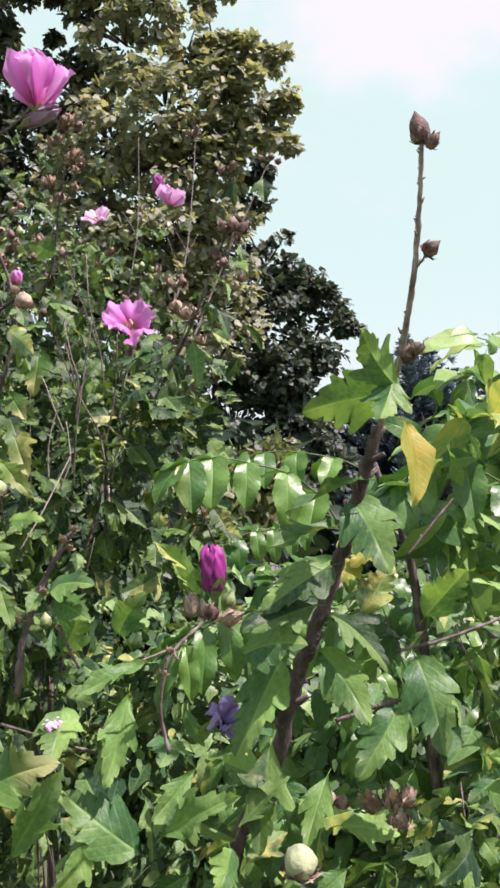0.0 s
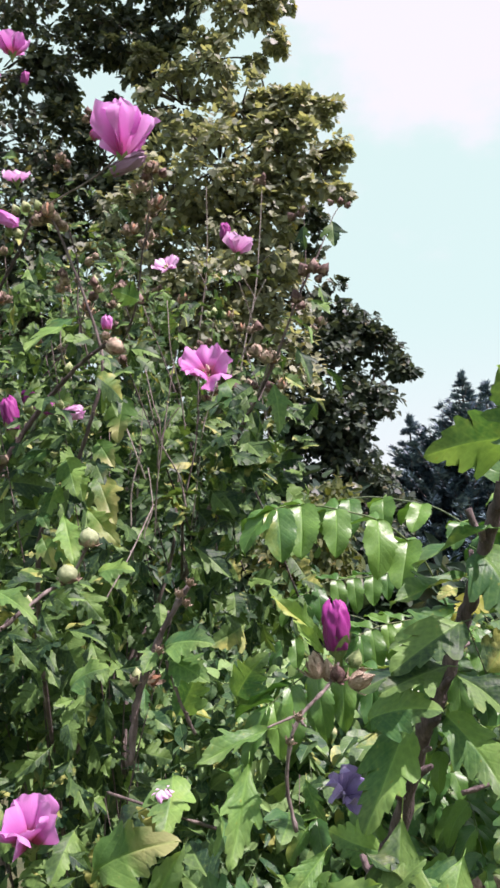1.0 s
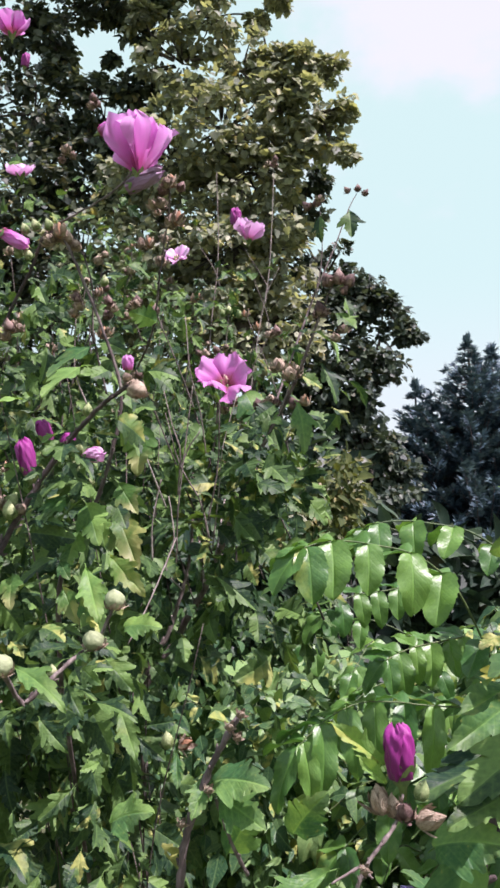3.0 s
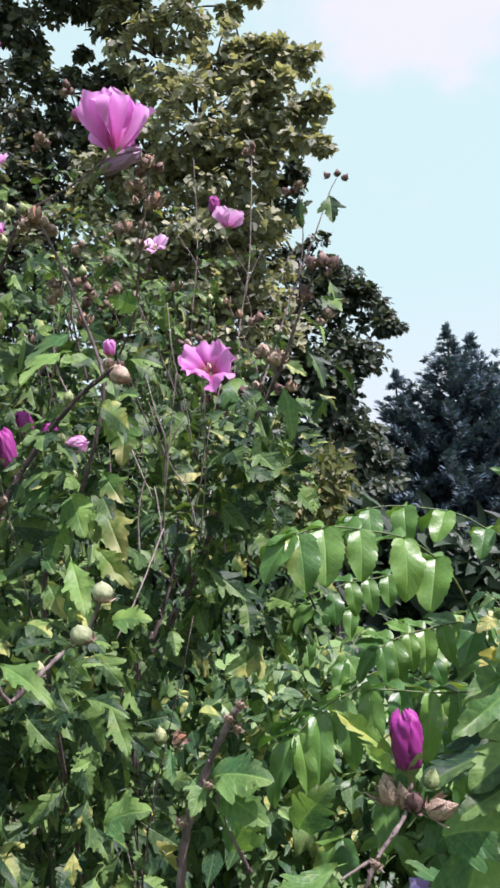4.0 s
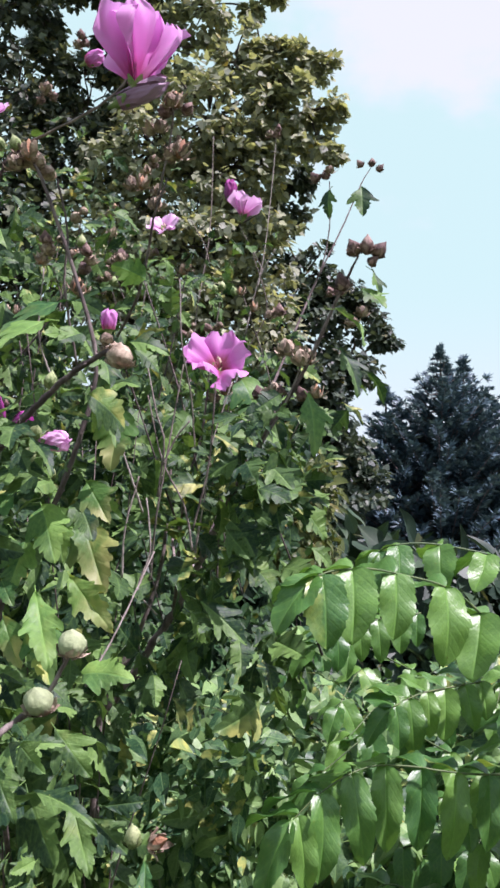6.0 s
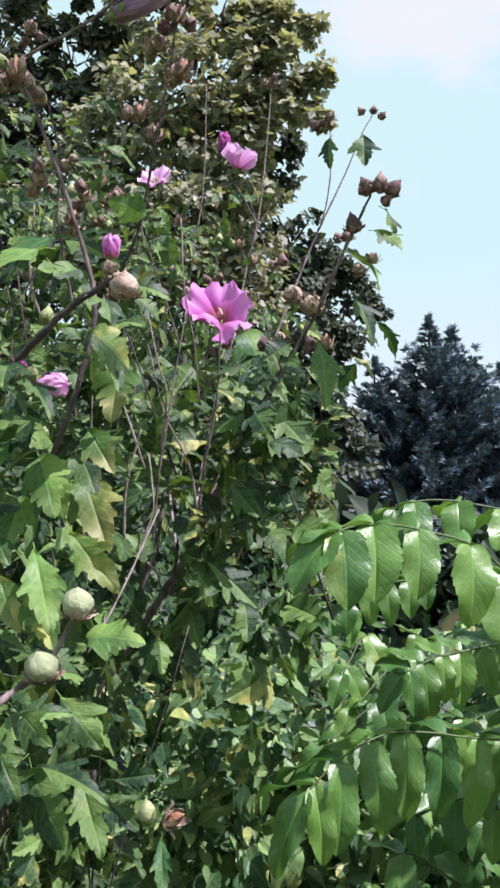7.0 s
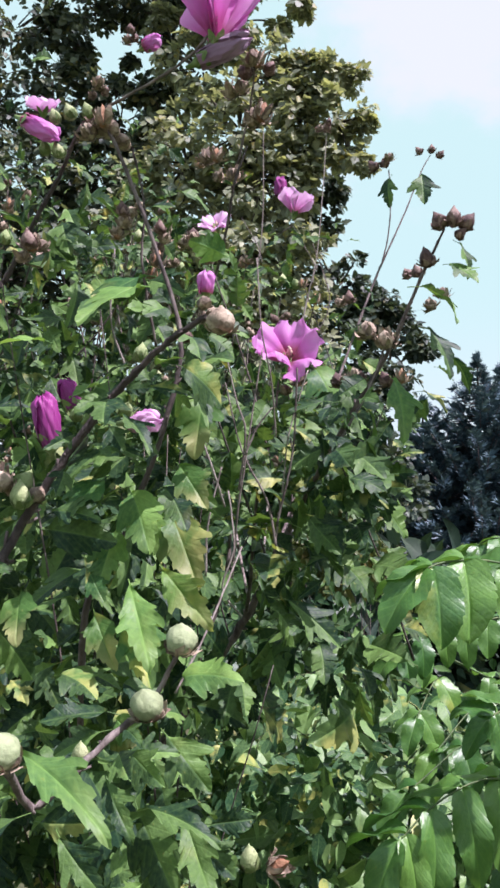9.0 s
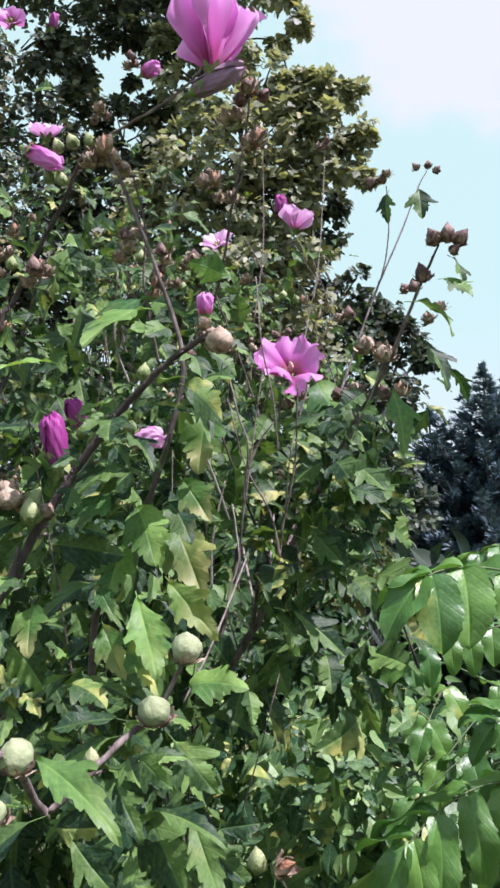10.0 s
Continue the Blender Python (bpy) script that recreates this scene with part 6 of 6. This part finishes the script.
# ---- the young tree with feathered leaves ----
sapling = thing("sapling", (0.26, 1.25, 0.0), "young tree with glossy green feathered leaves", "sapling")
stem(sapling, [(0.26, 1.25, 0.0), (0.24, 1.18, 0.7), (0.23, 1.10, 1.2), (0.20, 1.02, 1.50), (0.154, 1.000, 1.641)], 0.011, 0.004, M_BARK, "trunk")
pinnate(sapling, [(0.140, 1.040, 1.492), (0.101, 1.010, 1.579), (0.069, 0.990, 1.614), (0.040, 0.970, 1.630), (0.005, 0.950, 1.638), (-0.027, 0.930, 1.643), (-0.056, 0.910, 1.641), (-0.072, 0.900, 1.636)], 6, 0.056, 1.20, 51, 1.02, lift=-0.52)
pinnate(sapling, [(0.171, 1.120, 1.630), (0.128, 1.110, 1.656), (0.080, 1.100, 1.667), (0.039, 1.090, 1.671), (0.006, 1.080, 1.667), (-0.008, 1.080, 1.660)], 5, 0.046, 0.6, 52, 1.0, lift=-0.6)
pinnate(sapling, [(0.157, 1.090, 1.446), (0.118, 1.080, 1.443), (0.085, 1.070, 1.444), (0.052, 1.060, 1.448), (0.021, 1.050, 1.453), (-0.017, 1.030, 1.456), (-0.047, 1.010, 1.448), (-0.071, 1.000, 1.433), (-0.091, 0.990, 1.415)], 8, 0.075, 1.35, 53, 0.64, lift=-0.42)
pinnate(sapling, [(0.316, 0.980, 1.605), (0.255, 0.940, 1.630), (0.198, 0.920, 1.623), (0.170, 0.910, 1.603)], 4, 0.06, 0.8, 55)
pinnate(sapling, [(0.134, 1.250, 1.510), (0.092, 1.220, 1.506), (0.050, 1.200, 1.499), (0.016, 1.180, 1.486)], 6, 0.050, 1.1, 56, 0.85, lift=0.0)
pinnate(sapling, [(0.078, 1.400, 1.581), (0.029, 1.380, 1.573), (-0.027, 1.350, 1.566), (-0.073, 1.320, 1.542)], 6, 0.052, 0.9, 57, 0.9, lift=-0.2)


def sapling_leaves():
    rng = random.Random(9)
    for k in range(44):
        p = Vector((rng.uniform(0.04, 0.46), rng.uniform(1.20, 1.75), 0.0))
        p.z = rng.uniform(1.05, 1.40 + 0.10 * min(1.0, p.x + 0.1) + 0.10 * (p.y - 1.15))
        d = Vector((rng.uniform(-1, 0.5), rng.uniform(-0.9, 0.1), 0)).normalized() * rng.uniform(0.14, 0.24)
        pinnate(sapling, [p, p + d * 0.5 + Vector((0, 0, 0.04)), p + d + Vector((0, 0, -0.01))], rng.randrange(3, 6), rng.uniform(0.044, 0.058), rng.uniform(0.4, 0.9), 60 + k, 0.9)


sapling_leaves()


# ---- undergrowth behind ----
def vine(name, base, label, boxes, shoots, size, mat, seed, gap=-0.10):
    """Arching shoots, each with leaves set alternately along it."""
    rng = random.Random(seed)
    bush = thing(name, base, label, "shrub")
    poses, canes = [], []
    for p, _, _ in fill(rng, boxes, shoots, size, gap=gap):
        a = rng.uniform(0, 6.28)
        way = Vector((math.cos(a), math.sin(a) * 0.8 - 0.35, rng.uniform(0.0, 0.7))).normalized()
        ln = size * rng.uniform(3.0, 5.5)
        line = spline([p, p + way * ln * 0.5 + Vector((0, 0, 0.02)), p + way * ln + Vector((0, 0, -rng.uniform(0.2, 0.5) * ln))], 5)
        canes.append(tube_data(line, 0.0012, 0.0006, 4, 0.1, 1))
        n = rng.randrange(7, 12)
        for k in range(n):
            i = min(len(line) - 2, int((k + 0.5) / n * (len(line) - 1)))
            q, along = line[i].lerp(line[i + 1], rng.random()), (line[i + 1] - line[i]).normalized()
            side = along.cross(Vector((0, -0.4, 0.9))).normalized() * (1 if k % 2 else -1)
            d = (side * 0.9 + along * 0.45 + Vector((0, -0.1, -0.45 * rng.uniform(0.4, 1.4)))).normalized()
            sz = size * rng.uniform(0.7, 1.2) * (0.75 + 0.4 * math.sin(math.pi * (k + 1) / (n + 1)))
            poses.append((rng.randrange(3), leaf_pose(q, q + d * sz, Vector((0.1, -0.45, 0.8)) + any_way(rng) * 0.35, rng.uniform(0.85, 1.2))))
    scatter("foliage", VINE_LEAVES, poses, mat, bush)
    joined("cane_mass", canes, M_RACHIS, bush)
    joined("twig_mass", twigs_into(rng, base, boxes, 6, 0.0010), M_BARK, bush)
    return bush


def thicket(name, base, label, boxes, count, size, mat, seed, shapes, keep=None, shoots=14, spread=1.0, gap=-0.28):
    rng = random.Random(seed)
    bush = thing(name, base, label, "shrub")
    poses = fill(rng, boxes, int(count * spread), size, keep=keep, gap=gap)
    scatter("foliage", shapes, [(rng.randrange(3), leaf_pose(b, b + (t - b) * (1.75 if rng.random() < 0.16 else 1.0), u, rng.uniform(0.7, 1.3))) for b, t, u in poses], mat, bush)
    joined("twig_mass", twigs_into(rng, base, boxes, shoots, 0.0010), M_BARK, bush)
    return bush


for k, (c, r, count, size, shapes, label) in enumerate((
        ((-0.10, 1.95, 1.20), (0.40, 0.30, 0.27), 1500, 0.050, VINE_LEAVES, "bright green vine of oval leaves behind the shrub"),
        ((0.32, 1.85, 1.25), (0.34, 0.30, 0.24), 1400, 0.052, VINE_LEAVES, "glossy green seedling shrub among the undergrowth"),
        ((-0.48, 1.90, 1.18), (0.36, 0.24, 0.32), 2000, 0.036, ROUND_LEAVES, "tangle of green leaves at the foot of the shrub"),
        ((-0.18, 1.55, 1.16), (0.22, 0.16, 0.24), 1300, 0.028, ROUND_LEAVES, "small-leaved green creeper beside the stems"),
        ((0.00, 1.62, 0.98), (0.50, 0.25, 0.30), 1200, 0.050, VINE_LEAVES, "low green undergrowth of toothed leaves"),
        ((0.45, 1.60, 1.05), (0.40, 0.25, 0.30), 1100, 0.050, VINE_LEAVES, "leafy green undergrowth below the sapling"),
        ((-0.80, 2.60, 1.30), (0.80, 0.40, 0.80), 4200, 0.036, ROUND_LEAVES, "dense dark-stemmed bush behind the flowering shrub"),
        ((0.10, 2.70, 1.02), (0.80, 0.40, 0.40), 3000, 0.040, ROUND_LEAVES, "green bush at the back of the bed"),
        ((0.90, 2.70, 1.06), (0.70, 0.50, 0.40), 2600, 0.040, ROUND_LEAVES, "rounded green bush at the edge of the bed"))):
    if shapes is VINE_LEAVES:
        vine("undergrowth_bush", (c[0], c[1], 0.0), label, [(c, r), ((c[0], c[1], c[2] * 0.55), (r[0] * 0.7, r[1] * 0.7, c[2] * 0.5))], count // 7, size, M_UNDER, 171 + k)
        continue
    # bushes at the back take the leaf copy with shade in its colour
    thicket("undergrowth_bush", (c[0], c[1], 0.0), label, [(c, r), ((c[0], c[1], c[2] * 0.55), (r[0] * 0.7, r[1] * 0.7, c[2] * 0.5))], count, size, M_UNDER_SHADE if c[1] > 2.5 else M_UNDER, 171 + k, shapes, shoots=5, spread=1.6, gap=0.04)
side_bush = thicket("undergrowth_bush", (0.75, 1.35, 0.0), "leafy green shrub with rounded leaves", [((0.62, 1.10, 1.45), (0.34, 0.32, 0.34)), ((0.50, 0.95, 1.15), (0.30, 0.25, 0.30)), ((0.252, 1.000, 1.615), (0.12, 0.15, 0.10)), ((0.323, 1.100, 1.710), (0.11, 0.14, 0.12)), ((0.372, 1.150, 1.784), (0.10, 0.14, 0.08)), ((0.213, 0.950, 1.558), (0.10, 0.12, 0.08))], 1900, 0.046, M_SIDE_LIT, 73, VINE_LEAVES, keep=lambda p: p.x > 0.13 + 0.22 * max(0, p.y - 0.7))
thicket("yellow_green_shrub", (0.0, 5.2, 0.0), "yellow-green shrub in front of the dark trees", [((-0.163, 5.000, 2.056), (0.24, 0.3, 0.20)), ((-0.041, 5.000, 2.195), (0.10, 0.2, 0.12)), ((-0.286, 5.000, 1.779), (0.36, 0.4, 0.24))], 1900, 0.060, M_UNDER_PALE, 74, ROUND_LEAVES)
# backing foliage added so no sky shows under the crowns; shade is in its colour
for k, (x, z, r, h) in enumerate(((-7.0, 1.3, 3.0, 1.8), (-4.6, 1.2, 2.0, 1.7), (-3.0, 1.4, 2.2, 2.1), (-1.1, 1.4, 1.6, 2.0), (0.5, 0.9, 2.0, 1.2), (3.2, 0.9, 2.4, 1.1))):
    thicket("hedge_bush", (x, 9.5 + 0.5 * (k % 2), 0.0), "hedge bush backing the trees, deep shade put into its leaf colour", [((x, 9.5 + 0.5 * (k % 2), z), (r, 0.8, h))], 2600, 0.24, M_HEDGE_SHADE, 175 + k, ROUND_LEAVES, shoots=10)

leaf(side_bush, (0.117, 0.840, 1.520), (0.096, 0.820, 1.499), (0.1, -0.9, 0.4), 2, 1.1, "bright", "bright yellow leaf")
leaf(side_bush, (0.140, 0.840, 1.538), (0.113, 0.820, 1.518), (0.1, -0.7, 0.7), 2, 1.2, "bright", "bright yellow leaf")
leaf(side_bush, (0.116, 0.860, 1.546), (0.098, 0.850, 1.537), (0.1, -0.6, 0.8), 2, 1.2, "yellow", "cream-yellow leaf")
